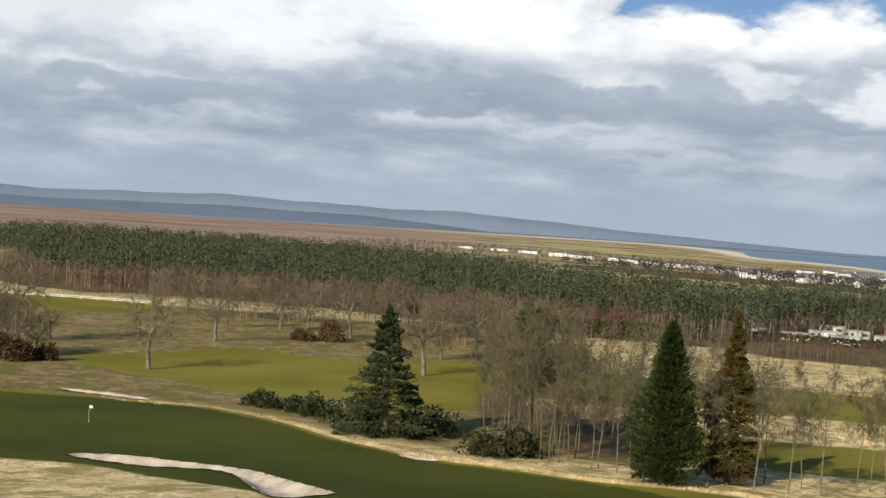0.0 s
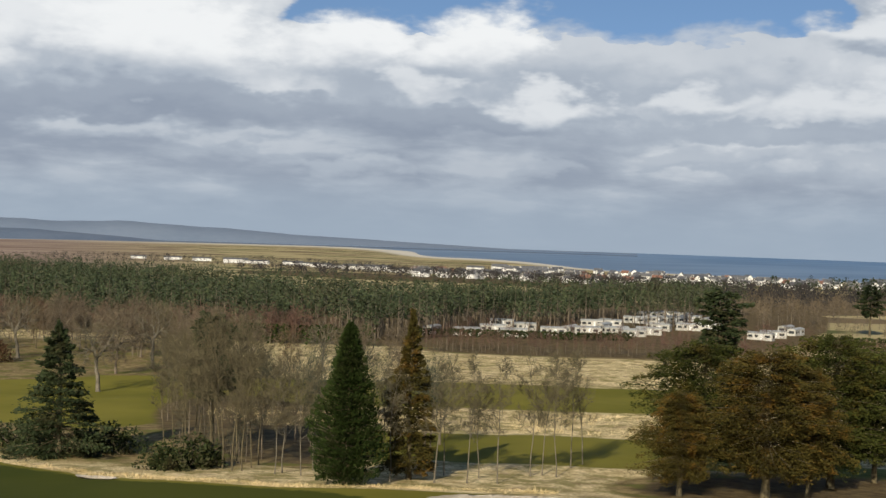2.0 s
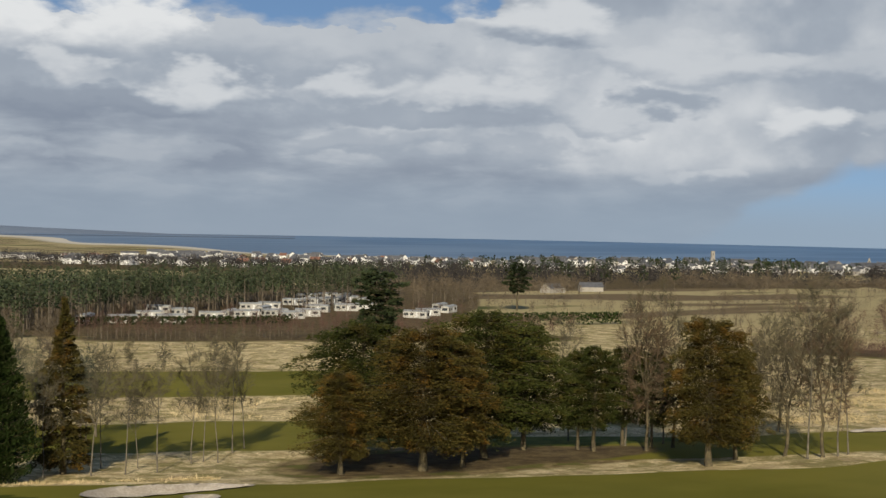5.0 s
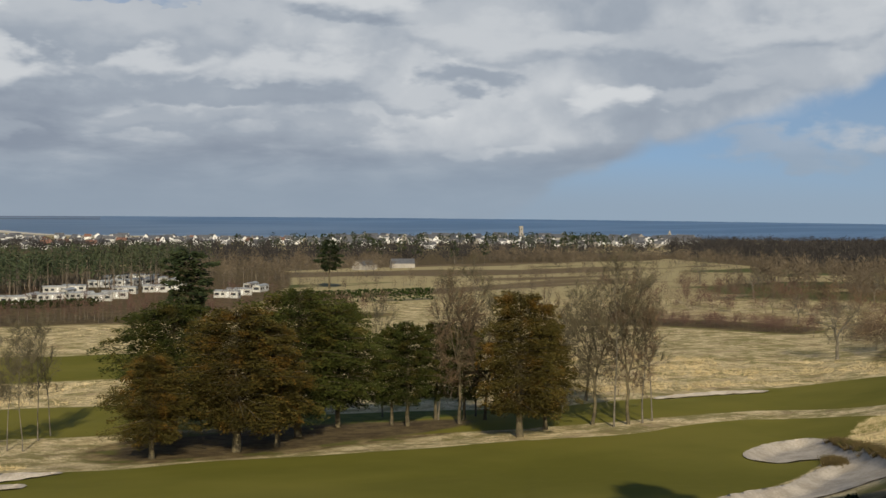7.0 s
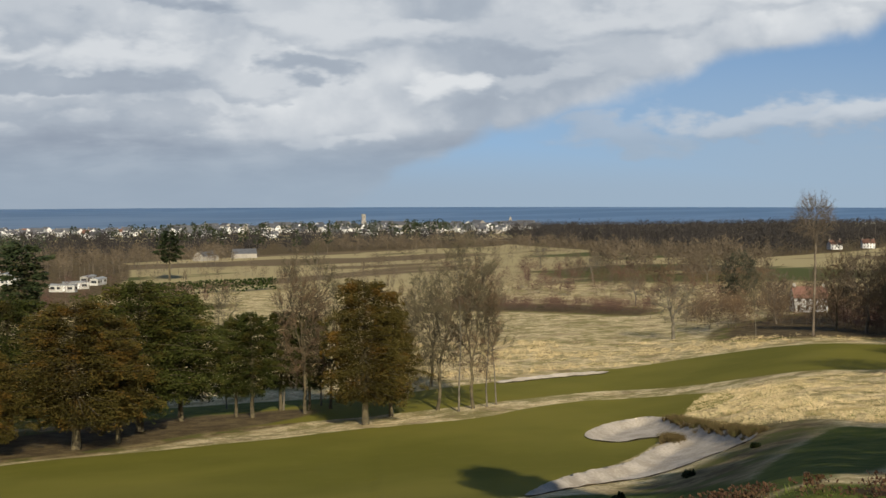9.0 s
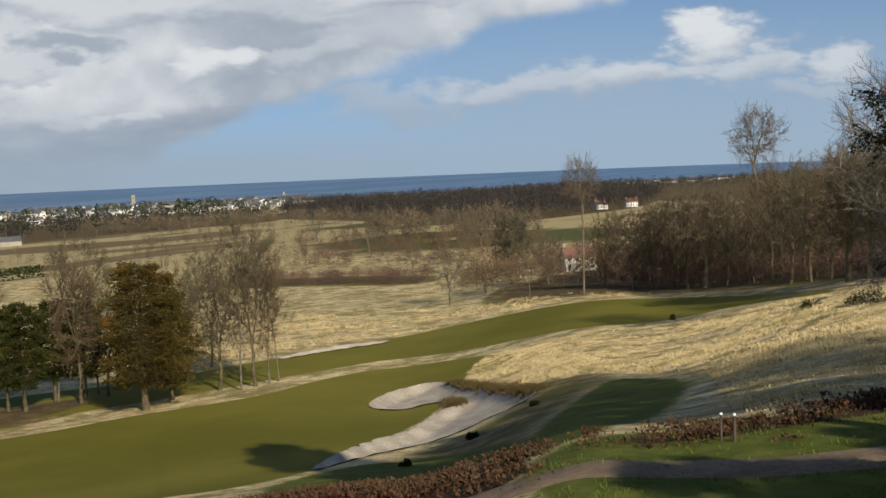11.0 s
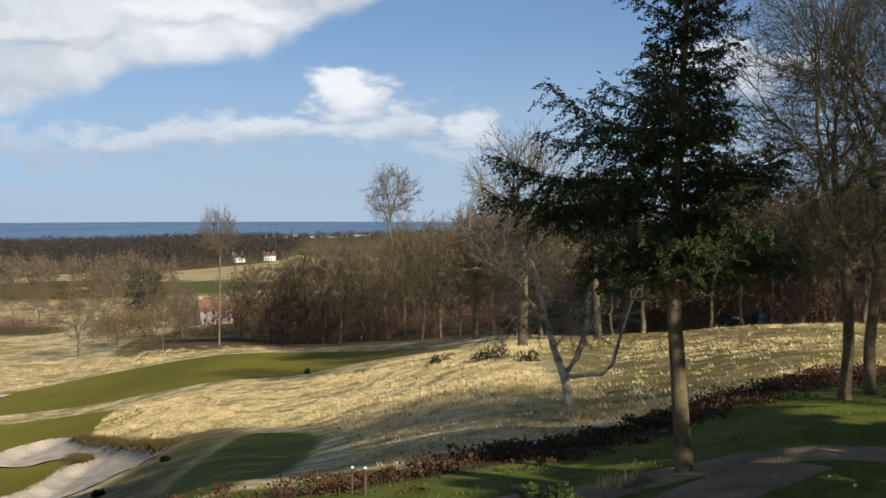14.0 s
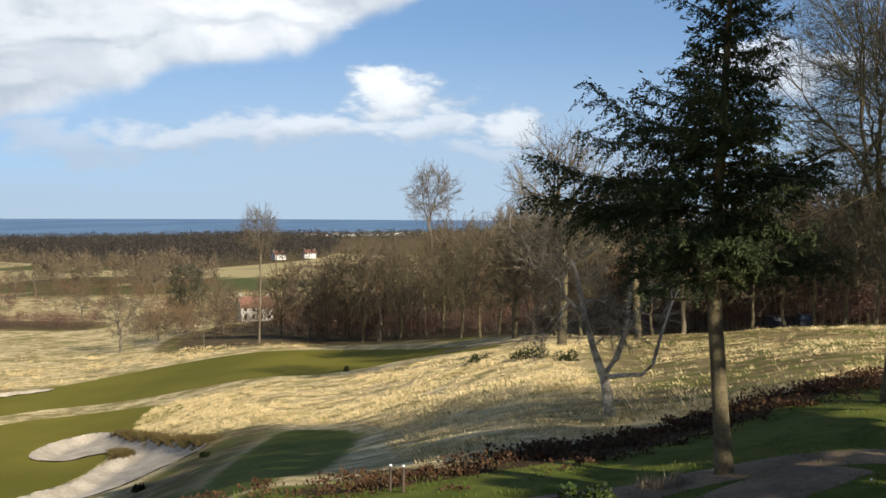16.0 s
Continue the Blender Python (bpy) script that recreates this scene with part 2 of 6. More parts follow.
def ground_build(N, shader):
    pos = N.add("ShaderNodeTexCoord").outputs["Object"]
    zone = N.add("ShaderNodeAttribute")
    zone.attribute_name = "zone"
    mown, lush, heath = N.add("ShaderNodeSeparateColor", Color=zone.outputs["Color"]).outputs
    turf = zone.outputs["Alpha"]
    zone2 = N.add("ShaderNodeAttribute")
    zone2.attribute_name = "zone2"
    far, wood, sand = N.add("ShaderNodeSeparateColor", Color=zone2.outputs["Color"]).outputs
    far_moor = zone2.outputs["Alpha"]
    n_big, n_mid, n_fine = N.noise(pos, 0.03, 4), N.noise(pos, 0.42, 8, 0.74), N.noise(pos, 2.6, 5, 0.65)
    edge = N.math("MULTIPLY", N.math("SUBTRACT", n_mid, 0.5), 0.9)

    def cut(m):
        return N.ramp(N.math("ADD", m, edge), 0.38, 0.62)
    straw = N.mix(N.ramp(n_mid, 0.38, 0.62), (0.43, 0.335, 0.165), (0.84, 0.69, 0.41))
    straw = N.mix(N.ramp(n_fine, 0.48, 0.70), straw, (0.24, 0.17, 0.07))
    weedy = N.math("MULTIPLY", N.ramp(N.noise(pos, 0.19, 8, 0.78), 0.47, 0.56), 0.75)
    straw = N.mix(weedy, straw, (0.185, 0.165, 0.048))
    straw = N.mix(N.math("MULTIPLY", N.ramp(N.noise(pos, 0.21, 7, 0.72), 0.53, 0.62), 0.6), straw, (0.22, 0.145, 0.080))
    green = N.mix(N.ramp(n_big, 0.35, 0.65), (0.140, 0.132, 0.020), (0.195, 0.174, 0.031))
    green = N.mix(N.ramp(n_mid, 0.5, 0.75, 0, 0.5), green, (0.20, 0.165, 0.035))
    bright = N.mix(N.ramp(n_mid, 0.35, 0.65), (0.065, 0.09, 0.014), (0.14, 0.15, 0.032))
    bright = N.mix(N.ramp(n_fine, 0.55, 0.75, 0, 0.6), bright, (0.19, 0.17, 0.06))
    dark = N.mix(n_mid, (0.035, 0.022, 0.014), (0.085, 0.055, 0.03))
    leaf = N.mix(N.ramp(n_mid, 0.35, 0.65), (0.07, 0.05, 0.028), (0.16, 0.12, 0.06))
    f1 = N.noise(N.scaled(pos, 0.7, 2.2, 1), 0.0045, 3)
    fields = N.mix(N.ramp(f1, 0.42, 0.46), (0.17, 0.125, 0.07), (0.40, 0.33, 0.17))
    fields = N.mix(N.ramp(f1, 0.56, 0.60), fields, (0.09, 0.10, 0.035))
    moor = N.mix(N.ramp(N.noise(N.scaled(pos, 0.4, 2.0, 1), 0.006, 4), 0.4, 0.6), (0.20, 0.135, 0.105), (0.33, 0.25, 0.19))
    fields = N.mix(N.math("MULTIPLY", far_moor, 1.0), fields, moor)
    brown = N.mix(N.ramp(n_mid, 0.38, 0.62), (0.12, 0.085, 0.04), (0.30, 0.23, 0.11))
    brown = N.mix(N.ramp(N.noise(pos, 0.16, 6, 0.65), 0.48, 0.58), brown, (0.13, 0.125, 0.035))
    straw = N.mix(N.ramp(N.math("ADD", wood, N.math("MULTIPLY", edge, 0.35)), 0.08, 0.30), straw, brown)
    c = N.mix(cut(far), straw, fields)
    c = N.mix(cut(lush), c, bright)
    c = N.mix(cut(mown), c, green)
    dark_turf = N.mix(N.ramp(n_big, 0.35, 0.65), (0.044, 0.056, 0.009), (0.064, 0.072, 0.012))
    c = N.mix(cut(turf), c, dark_turf)
    c = N.mix(N.ramp(N.math("ADD", wood, N.math("MULTIPLY", edge, 0.5)), 0.55, 0.8), c, leaf)
    c = N.mix(cut(heath), c, dark)
    c = N.mix(sand, c, (0.62, 0.57, 0.47))
    N.put(shader, "Base Color", c)
    N.put(shader, "Roughness", 0.9)
    N.put(shader, "Specular IOR Level", 0.05)
    rough_amount = N.math("SUBTRACT", 1.0, N.math("MULTIPLY", cut(mown), 0.85))
    bp = N.add("ShaderNodeBump", Strength=N.math("MULTIPLY", rough_amount, 0.8), Distance=0.06, Height=N.noise(pos, 1.3, 6, 0.65))
    N.put(shader, "Normal", bp.outputs[0])


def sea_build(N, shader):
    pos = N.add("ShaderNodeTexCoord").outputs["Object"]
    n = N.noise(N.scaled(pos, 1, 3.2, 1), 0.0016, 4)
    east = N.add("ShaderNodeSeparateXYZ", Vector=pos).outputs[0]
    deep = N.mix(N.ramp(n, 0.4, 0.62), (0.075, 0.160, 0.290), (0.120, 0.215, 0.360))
    # distance haze is put into this paler blue-grey, giving way eastwards
    hazy_water = N.mix(N.ramp(n, 0.4, 0.62), (0.155, 0.215, 0.295), (0.205, 0.265, 0.340))
    N.put(shader, "Base Color", N.mix(N.ramp(east, 300.0, 2700.0), hazy_water, deep))
    N.put(shader, "Roughness", 0.55)
    N.put(shader, "Specular IOR Level", 0.2)
    bp = N.add("ShaderNodeBump", Strength=0.4, Distance=0.6, Height=N.noise(pos, 0.15, 4))
    N.put(shader, "Normal", bp.outputs[0])


def sand_build(N, shader):
    pos = N.add("ShaderNodeTexCoord").outputs["Object"]
    n = N.math("ADD", N.math("MULTIPLY", N.noise(pos, 0.35, 4), 0.6), N.math("MULTIPLY", N.noise(pos, 4.0, 4), 0.4))
    N.put(shader, "Base Color", N.mix(N.ramp(n, 0.38, 0.62), (0.33, 0.28, 0.215), (0.52, 0.455, 0.37)))
    N.put(shader, "Roughness", 0.95)
    bp = N.add("ShaderNodeBump", Strength=0.5, Distance=0.08, Height=N.noise(pos, 3.0, 5))
    N.put(shader, "Normal", bp.outputs[0])


M = {
    "ground": material("ground", ground_build),
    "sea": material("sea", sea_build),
    "sand": material("sand", sand_build),
    "road": plain("road", (0.125, 0.083, 0.046), (0.24, 0.167, 0.098), 0.9, 0.5, 0.5, 0.02),
    # both far-shore colours have the distance haze mixed in
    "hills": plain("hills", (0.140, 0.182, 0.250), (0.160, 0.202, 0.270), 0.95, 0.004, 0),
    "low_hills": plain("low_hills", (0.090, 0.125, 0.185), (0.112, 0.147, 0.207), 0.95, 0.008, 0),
    "bark": plain("bark", (0.085, 0.065, 0.045), (0.20, 0.16, 0.11), 0.9, 0.8, 0.6, 0.03),
    "dead_bark": plain("dead_bark", (0.10, 0.085, 0.065), (0.50, 0.46, 0.38), 0.85, 2.2, 0.5, 0.02),
    "pale_bark": plain("pale_bark", (0.075, 0.064, 0.044), (0.20, 0.172, 0.125), 0.85, 0.9, 0.5, 0.02),
    "mossy_bark": plain("mossy_bark", (0.050, 0.040, 0.022), (0.140, 0.112, 0.058), 0.9, 1.4, 0.7, 0.03),
    "twig": plain("twig", (0.055, 0.042, 0.027), (0.175, 0.132, 0.082), 0.9, 0.09, 0, by_island=0.4),
    "olive_twig": plain("olive_twig", (0.050, 0.043, 0.022), (0.150, 0.124, 0.064), 0.9, 0.3, 0, by_island=0.5),
    "pale_twig": plain("pale_twig", (0.13, 0.105, 0.07), (0.27, 0.225, 0.155), 0.9, 0.5, 0, by_island=0.6),
    "red_twig": plain("red_twig", (0.055, 0.030, 0.022), (0.150, 0.080, 0.055), 0.9, 0.09, 0, by_island=0.4),
    "warm_twig": plain("warm_twig", (0.046, 0.029, 0.016), (0.180, 0.114, 0.058), 0.9, 0.09, 0, by_island=0.35),
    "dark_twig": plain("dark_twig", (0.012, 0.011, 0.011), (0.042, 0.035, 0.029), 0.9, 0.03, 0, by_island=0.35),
    "ivy_twig": plain("ivy_twig", (0.022, 0.025, 0.014), (0.065, 0.066, 0.038), 0.9, 0.3, 0, by_island=0.5),
    "car_paint": plain("car_paint", (0.020, 0.024, 0.034), (0.035, 0.040, 0.055), 0.3, 1.0, 0, metal=0.2),
    "tyre": plain("tyre", (0.015, 0.015, 0.015), (0.03, 0.03, 0.03), 0.8, 3.0, 0),
    "petal": plain("petal", (0.70, 0.66, 0.42), (0.85, 0.83, 0.70), 0.6, 8.0, 0),
    "yew": leafy("yew", (0.018, 0.027, 0.006), (0.062, 0.068, 0.014), (0.085, 0.062, 0.012), 0.8),
    "rusty_yew": leafy("rusty_yew", (0.030, 0.028, 0.007), (0.086, 0.066, 0.014), (0.140, 0.072, 0.013), 0.8),
    "cypress": leafy("cypress", (0.014, 0.026, 0.006), (0.034, 0.052, 0.011), (0.028, 0.034, 0.010), 0.8),
    "cedar": leafy("cedar", (0.018, 0.030, 0.012), (0.045, 0.058, 0.024), (0.055, 0.05, 0.022)),
    "spruce": leafy("spruce", (0.014, 0.024, 0.011), (0.048, 0.064, 0.026), (0.058, 0.058, 0.022), 0.7),
    "pine": leafy("pine", (0.026, 0.040, 0.020), (0.090, 0.106, 0.052), (0.072, 0.068, 0.036), scale=0.02, patch=0.22),
    "shrub": leafy("shrub", (0.016, 0.026, 0.010), (0.045, 0.055, 0.018), (0.05, 0.04, 0.02), scale=0.2),
    "laurel": leafy("laurel", (0.03, 0.05, 0.014), (0.10, 0.13, 0.035), (0.12, 0.11, 0.04), 0.35),
    "heather": leafy("heather", (0.040, 0.022, 0.013), (0.110, 0.058, 0.030), (0.090, 0.066, 0.030), scale=0.6),
    "lip_turf": leafy("lip_turf", (0.040, 0.030, 0.013), (0.130, 0.095, 0.040), (0.075, 0.080, 0.022), 0.9, 0.5),
    "straw": leafy("straw", (0.40, 0.30, 0.145), (0.88, 0.72, 0.43), (0.28, 0.215, 0.085), 0.9, 0.22),
    "grass": leafy("grass", (0.05, 0.085, 0.014), (0.13, 0.16, 0.035), (0.2, 0.18, 0.07), 0.8, 0.1),
    "white_wall": plain("white_wall", (0.62, 0.61, 0.58), (0.80, 0.79, 0.76), 0.7, 0.1, 0, by_object=0.3),
    "stone_wall": plain("stone_wall", (0.22, 0.20, 0.17), (0.38, 0.35, 0.30), 0.85, 0.15, 0, by_object=0.5),
    "slate": plain("slate", (0.06, 0.062, 0.07), (0.13, 0.13, 0.135), 0.6, 0.3, 0, by_object=0.4),
    "tile_roof": plain("tile_roof", (0.15, 0.075, 0.05), (0.22, 0.11, 0.075), 0.8, 0.3, 0, by_object=0.4),
    "cream": plain("cream", (0.30, 0.29, 0.25), (0.56, 0.54, 0.49), 0.5, 0.2, 0, by_object=0.5),
    "pale_roof": plain("pale_roof", (0.20, 0.21, 0.21), (0.46, 0.47, 0.46), 0.45, 0.2, 0, by_object=0.4),
    "glass": plain("glass", (0.02, 0.025, 0.03), (0.05, 0.055, 0.06), 0.12, 0.5, 0),
    "white_paint": plain("white_paint", (0.70, 0.70, 0.68), (0.82, 0.82, 0.80), 0.5, 2.0, 0),
    "dark_wood": plain("dark_wood", (0.05, 0.035, 0.025), (0.10, 0.075, 0.05), 0.8, 2.0, 0.4),
}


# ---- terrain ----
BEARINGS = np.array([-30, -9, 8, 14, 22, 30, 50, 60, 72, 85, 100], float)
DISTS = np.array([0, 15, 45, 75, 110, 150, 200, 260, 350, 500, 800, 1300, 2000, 2450, 2750, 3300, 4100, 4950], float)
LEFT_FALL = [9.5, 9.5, 13, 20, 26, 30.5, 34, 37, 40, 44, 49]
# how far the ground lies below the eye, by bearing and distance
FALL = np.array([
    LEFT_FALL + [58, 74, 82, 86, 90, 93, 94],
    LEFT_FALL + [58, 74, 83, 88, 92.5, 95.6, 96.5],
    LEFT_FALL + [58, 74, 82, 86, 90, 94.8, 96.5],
    LEFT_FALL + [59, 76, 86, 90, 95, 97, 110],
    LEFT_FALL + [60, 78, 90, 95.3, 97, 98, 110],
    LEFT_FALL + [61, 80, 92.5, 96, 97, 98, 110],
    [9.5, 9.5, 11.7, 19, 24.6, 28, 30.5, 33, 36, 40, 46, 57, 76, 89, 94.5, 97, 98, 110],
    [9.5, 9.5, 10, 15.2, 20, 23, 25.5, 28.5, 33.5, 38.5, 45, 54, 70, 84, 92, 97, 98, 110],
    [9.5, 9.3, 9.3, 12.3, 14.5, 16.5, 20, 24, 30, 36, 42, 50, 62, 76, 84, 94, 97, 110],
    [9.5, 9.0, 8, 9.5, 11.5, 14, 18, 22, 28, 34, 41, 48, 58, 70, 78, 90, 96, 110],
    [9.5, 9.0, 7.5, 8.5, 10, 12.5, 16, 20, 26, 32, 40, 46, 56, 68, 76, 88, 96, 110]])
LOGD = np.log(DISTS + 30)
SLOPE = np.gradient(FALL, LOGD, axis=1)


def smooth(x, lo, hi):
    t = np.clip((x - lo) / (hi - lo), 0, 1)
    return t * t * (3 - 2 * t)


def fall(bearing, dist):
    bearing, lx = np.clip(bearing, -30, 100), np.log(dist + 30)
    i = np.clip(np.searchsorted(LOGD, lx) - 1, 0, len(LOGD) - 2)
    h = LOGD[i + 1] - LOGD[i]
    t = np.clip((lx - LOGD[i]) / h, 0, 1)
    t2, t3 = t * t, t * t * t
    k = np.clip(np.searchsorted(BEARINGS, bearing) - 1, 0, len(BEARINGS) - 2)
    s = (bearing - BEARINGS[k]) / (BEARINGS[k + 1] - BEARINGS[k])
    s = np.clip(s, 0, 1)
    s = s * s * (3 - 2 * s)

    def column(c):
        return (2 * t3 - 3 * t2 + 1) * FALL[c, i] + (t3 - 2 * t2 + t) * h * SLOPE[c, i] + (3 * t2 - 2 * t3) * FALL[c, i + 1] + (t3 - t2) * h * SLOPE[c, i + 1]
    return column(k) * (1 - s) + column(k + 1) * s


def wave(x, y):
    """Gentle mounds and hollows."""
    return (np.sin(x * 0.071 + 1.3 * np.sin(y * 0.043)) * np.cos(y * 0.083 + 0.8 * np.sin(x * 0.051)) * 0.5
            + np.sin(x * 0.19 + y * 0.13) * np.sin(y * 0.23 - x * 0.11) * 0.16)


def xy(bearing, dist):
    a = np.radians(bearing)
    return np.sin(a) * dist, np.cos(a) * dist


def outline(points):
    """A plan outline from (bearing, distance), rounded off."""
    p = np.array([xy(b, d) for b, d in points])
    for _ in range(2):
        q = np.roll(p, -1, 0)
        p = np.stack([p * 0.75 + q * 0.25, p * 0.25 + q * 0.75], 1).reshape(-1, 2)
    return p


def inside(poly, x, y, reach=1e9):
    """Signed distance to an outline, positive within."""
    x, y = np.asarray(x, float), np.asarray(y, float)
    out = np.full(x.shape, -1e9)
    lo, hi = poly.min(0) - reach, poly.max(0) + reach
    near = (x >= lo[0]) & (x <= hi[0]) & (y >= lo[1]) & (y <= hi[1])
    px, py = x[near], y[near]
    best, odd = np.full(px.shape, 1e18), np.zeros(px.shape, bool)
    for a, c in zip(poly, np.roll(poly, -1, 0)):
        d = c - a
        t = np.clip(((px - a[0]) * d[0] + (py - a[1]) * d[1]) / (d @ d + 1e-12), 0, 1)
        best = np.minimum(best, (a[0] + t * d[0] - px) ** 2 + (a[1] + t * d[1] - py) ** 2)
        cross = (a[1] > py) != (c[1] > py)
        odd ^= cross & (px < a[0] + (py - a[1]) * d[0] / (d[1] if abs(d[1]) > 1e-12 else 1e-12))
    out[near] = np.sqrt(best) * np.where(odd, 1, -1)
    return out


BUNKERS = {
    "front": outline([(-15.6, 154), (-13.3, 154), (-10.3, 148), (-7.9, 142), (-6.7, 134), (-3.8, 122), (-4.2, 118), (-6.6, 113), (-7.6, 124), (-8.2, 134), (-9.4, 140), (-12.0, 141), (-14.0, 146)]),
    "middle": outline([(13.2, 140), (14.6, 145), (18.5, 146.5), (21, 146), (19.2, 141), (17.4, 137.5), (15.2, 135), (13.3, 136)]),
    "small": outline([(17.4, 135.5), (18.2, 136.6), (19.2, 136), (18.8, 132), (17.6, 132)]),
    "great": outline([(48.9, 142), (49.4, 151), (50.6, 159), (52.2, 160), (53.5, 147), (55.2, 130), (56.5, 121), (55.9, 115), (54.3, 113), (52.6, 109), (50.3, 108), (47.9, 100), (46.4, 93),
                      (46.7, 99), (47.8, 109), (49.6, 117), (51.1, 122), (51.7, 129), (52.6, 132), (53.0, 136), (51.8, 140), (50.4, 137.5)]),
    "far": outline([(45.2, 207), (47.2, 213), (48.2, 216.5), (50.2, 220), (50, 216), (48.2, 211), (47, 207.5), (45.4, 203.5)]),
    "edge": outline([(-15.6, 232), (-13.8, 227), (-12.0, 221), (-12.0, 217), (-13.5, 222), (-15.6, 228)]),
    "nook": outline([(-1.4, 163), (0.3, 160), (0.4, 157.5), (-1.2, 159.5)]),
}
FAIRWAYS = [outline(p) for p in (
    [(-27, 240), (-18, 229), (-12, 218), (-7.8, 202), (-4.9, 184), (-1.5, 163), (1.7, 157), (5.8, 150), (8.5, 147), (13.5, 148), (22.4, 146), (27.2, 153),
     (34.3, 156), (39, 161), (44.6, 163), (46.5, 172), (50, 182), (53, 180), (55.5, 168), (55, 156), (53, 158), (52.6, 140), (52.0, 132), (50.6, 122), (48.6, 110), (46.5, 94), (42.8, 86),
     (39.3, 88), (33.6, 100), (20, 104), (5, 104), (-4, 112), (-10, 127), (-15, 146), (-27, 165)],
    [(30, 186), (36, 190), (42.9, 202), (46, 208), (50.4, 224), (53.3, 232), (57.4, 228), (61.6, 227), (64.5, 206), (69, 165), (68.6, 156), (65.5, 180), (62.1, 179),
     (58.1, 178), (53.9, 186), (50.6, 193), (47.9, 185), (42.6, 175), (36, 174), (30, 174)],
    [(-15.5, 315), (-13.1, 292), (-8.5, 340), (-4.1, 308), (1.9, 332), (5, 300), (4, 240), (-1, 215), (-4.1, 238), (-8.3, 229), (-11.2, 254), (-15.5, 283)],
    [(4, 322), (13.9, 322), (22.8, 320), (29, 335), (29, 280), (22.8, 268), (13.9, 264), (4, 268)],
    [(4, 222), (13.9, 221), (22.8, 223), (31, 230), (31, 190), (22.9, 183), (13.9, 180), (4, 180)],
    [(-19, 520), (-12, 490), (-11, 440), (-19, 440)],
)]
# near left stretch of the first fairway, given a darker green
DARK_TURF = outline([(-27, 236), (-18, 226), (-12, 215), (-7.8, 199), (-4.9, 181), (-1.5, 161), (1.7, 155), (5.8, 148), (9, 144), (16, 128), (12, 104), (-4, 112), (-10, 127), (-15, 146), (-27, 165)])
LUSH = [outline(p) for p in (
    [(58, 47), (66, 46), (73, 49.5), (79, 57.5), (84, 66.5), (90, 76), (120, 70), (120, 10), (70, 10), (57, 33), (55, 41)],
    [(45, 86), (47.5, 95), (51, 98), (54, 86), (56, 74), (59, 62), (60, 47), (52, 45), (46, 60), (44, 80)],
    [(13, 190), (24, 200), (34, 206), (41, 196), (44, 182), (38, 188), (30, 190), (20, 182), (13, 178)],
    [(59.5, 119), (63, 109), (62.2, 78), (60.5, 52), (57.5, 52), (55.6, 72), (57.8, 98)],
)]
HEATH = [outline(p) for p in (
    [(60, 42.5), (64.4, 43.5), (69.3, 45.5), (74.2, 50), (78.9, 57), (84, 66), (88, 72), (88, 80), (83, 72), (78, 63), (73.5, 56), (69, 50), (64.4, 47.5), (60.2, 46)],
    [(43, 62), (48, 66), (52, 58), (57, 42), (53, 38), (46, 45)],
)]
RISE = outline([(71.5, 62), (76, 72), (80, 72), (86, 80), (92, 90), (92, 150), (82, 155), (74, 165), (71, 130), (73, 100), (70, 80)])
DULL = outline([(-30, 160), (-17, 226), (-9, 206), (-4, 184), (2, 172), (7, 168), (9, 210), (8, 300), (6, 430), (-8, 480), (-30, 540)])
BANK = outline([(53, 152), (57, 128), (60, 120), (57.6, 98), (55.5, 72), (58, 46), (50, 46), (46, 78), (48, 94), (52, 104), (56, 114)])
WOOD_AND_SHADE = [outline(p) for p in ([(54, 262), (58, 246), (63, 238), (68, 198), (74, 162), (82, 150), (95, 140), (130, 150), (120, 420), (90, 420), (66, 420), (56, 330)],
                             # under the yews the brown floor colour stands in for their shadow
                             [(22, 158), (24, 154), (28, 157), (33, 170), (38, 178), (38, 190), (32, 190), (25, 180), (22, 170)],
                             [(-18, 530), (-10, 545), (0, 480), (6, 455), (13, 445), (30, 450), (30, 1000), (-25, 1000)],
                             [(45, 1080), (50, 890), (54.3, 750), (57, 790), (62, 980), (62, 1500), (52, 1500), (46, 1400)],
                             [(26, 750), (34, 890), (40, 970), (46, 990), (46, 1250), (35, 1400), (22, 1500), (5, 1500), (5, 1200), (20, 1180)],
                             [(42, 392), (46, 378), (50.5, 356), (52, 360), (52, 385), (48, 402), (43, 415)],
                             [(13, 422), (20, 425), (27, 430), (34, 448), (34, 472), (27, 455), (20, 450), (13, 450)],
                             [(1.5, 205), (7, 172), (10, 176), (10, 250), (6, 285), (1.5, 270)],
                             [(59, 1000), (72, 1000), (72, 2700), (59, 2700)],
                             [(52, 640), (55, 590), (57, 600), (57, 660), (53, 700)])]
ROAD = [[(52, 37.5), (57, 38.7), (62, 37.6), (68, 37.2), (73, 39.4), (77.5, 41.6), (82, 42.6), (87, 43), (95, 43)], [(82.5, 41), (79, 37.5), (76, 33.5), (72, 28), (66, 22)]]


def heights(x, y):
    """Height of the ground above the sea."""
    d, bearing = np.hypot(x, y), np.degrees(np.arctan2(x, y))
    bearing = np.where(bearing < -110, bearing + 360, bearing)
    bearing = np.where(bearing > 140, np.interp(bearing, [140, 250], [100, -30]), bearing)
    z = 95 - fall(bearing, d)
    z = z + wave(x, y) * smooth(d, 55, 120) * smooth(d, 900, 400) * np.where(bearing > 40, 0.12, 0.55)
    for poly in BUNKERS.values():
        z = z - 0.9 * smooth(inside(poly, x, y, 2.0), -0.2, 2.2)
    return z


def ground(bearing, dist):
    x, y = xy(bearing, dist)
    return Vector((float(x), float(y), float(heights(np.array([x]), np.array([y]))[0])))


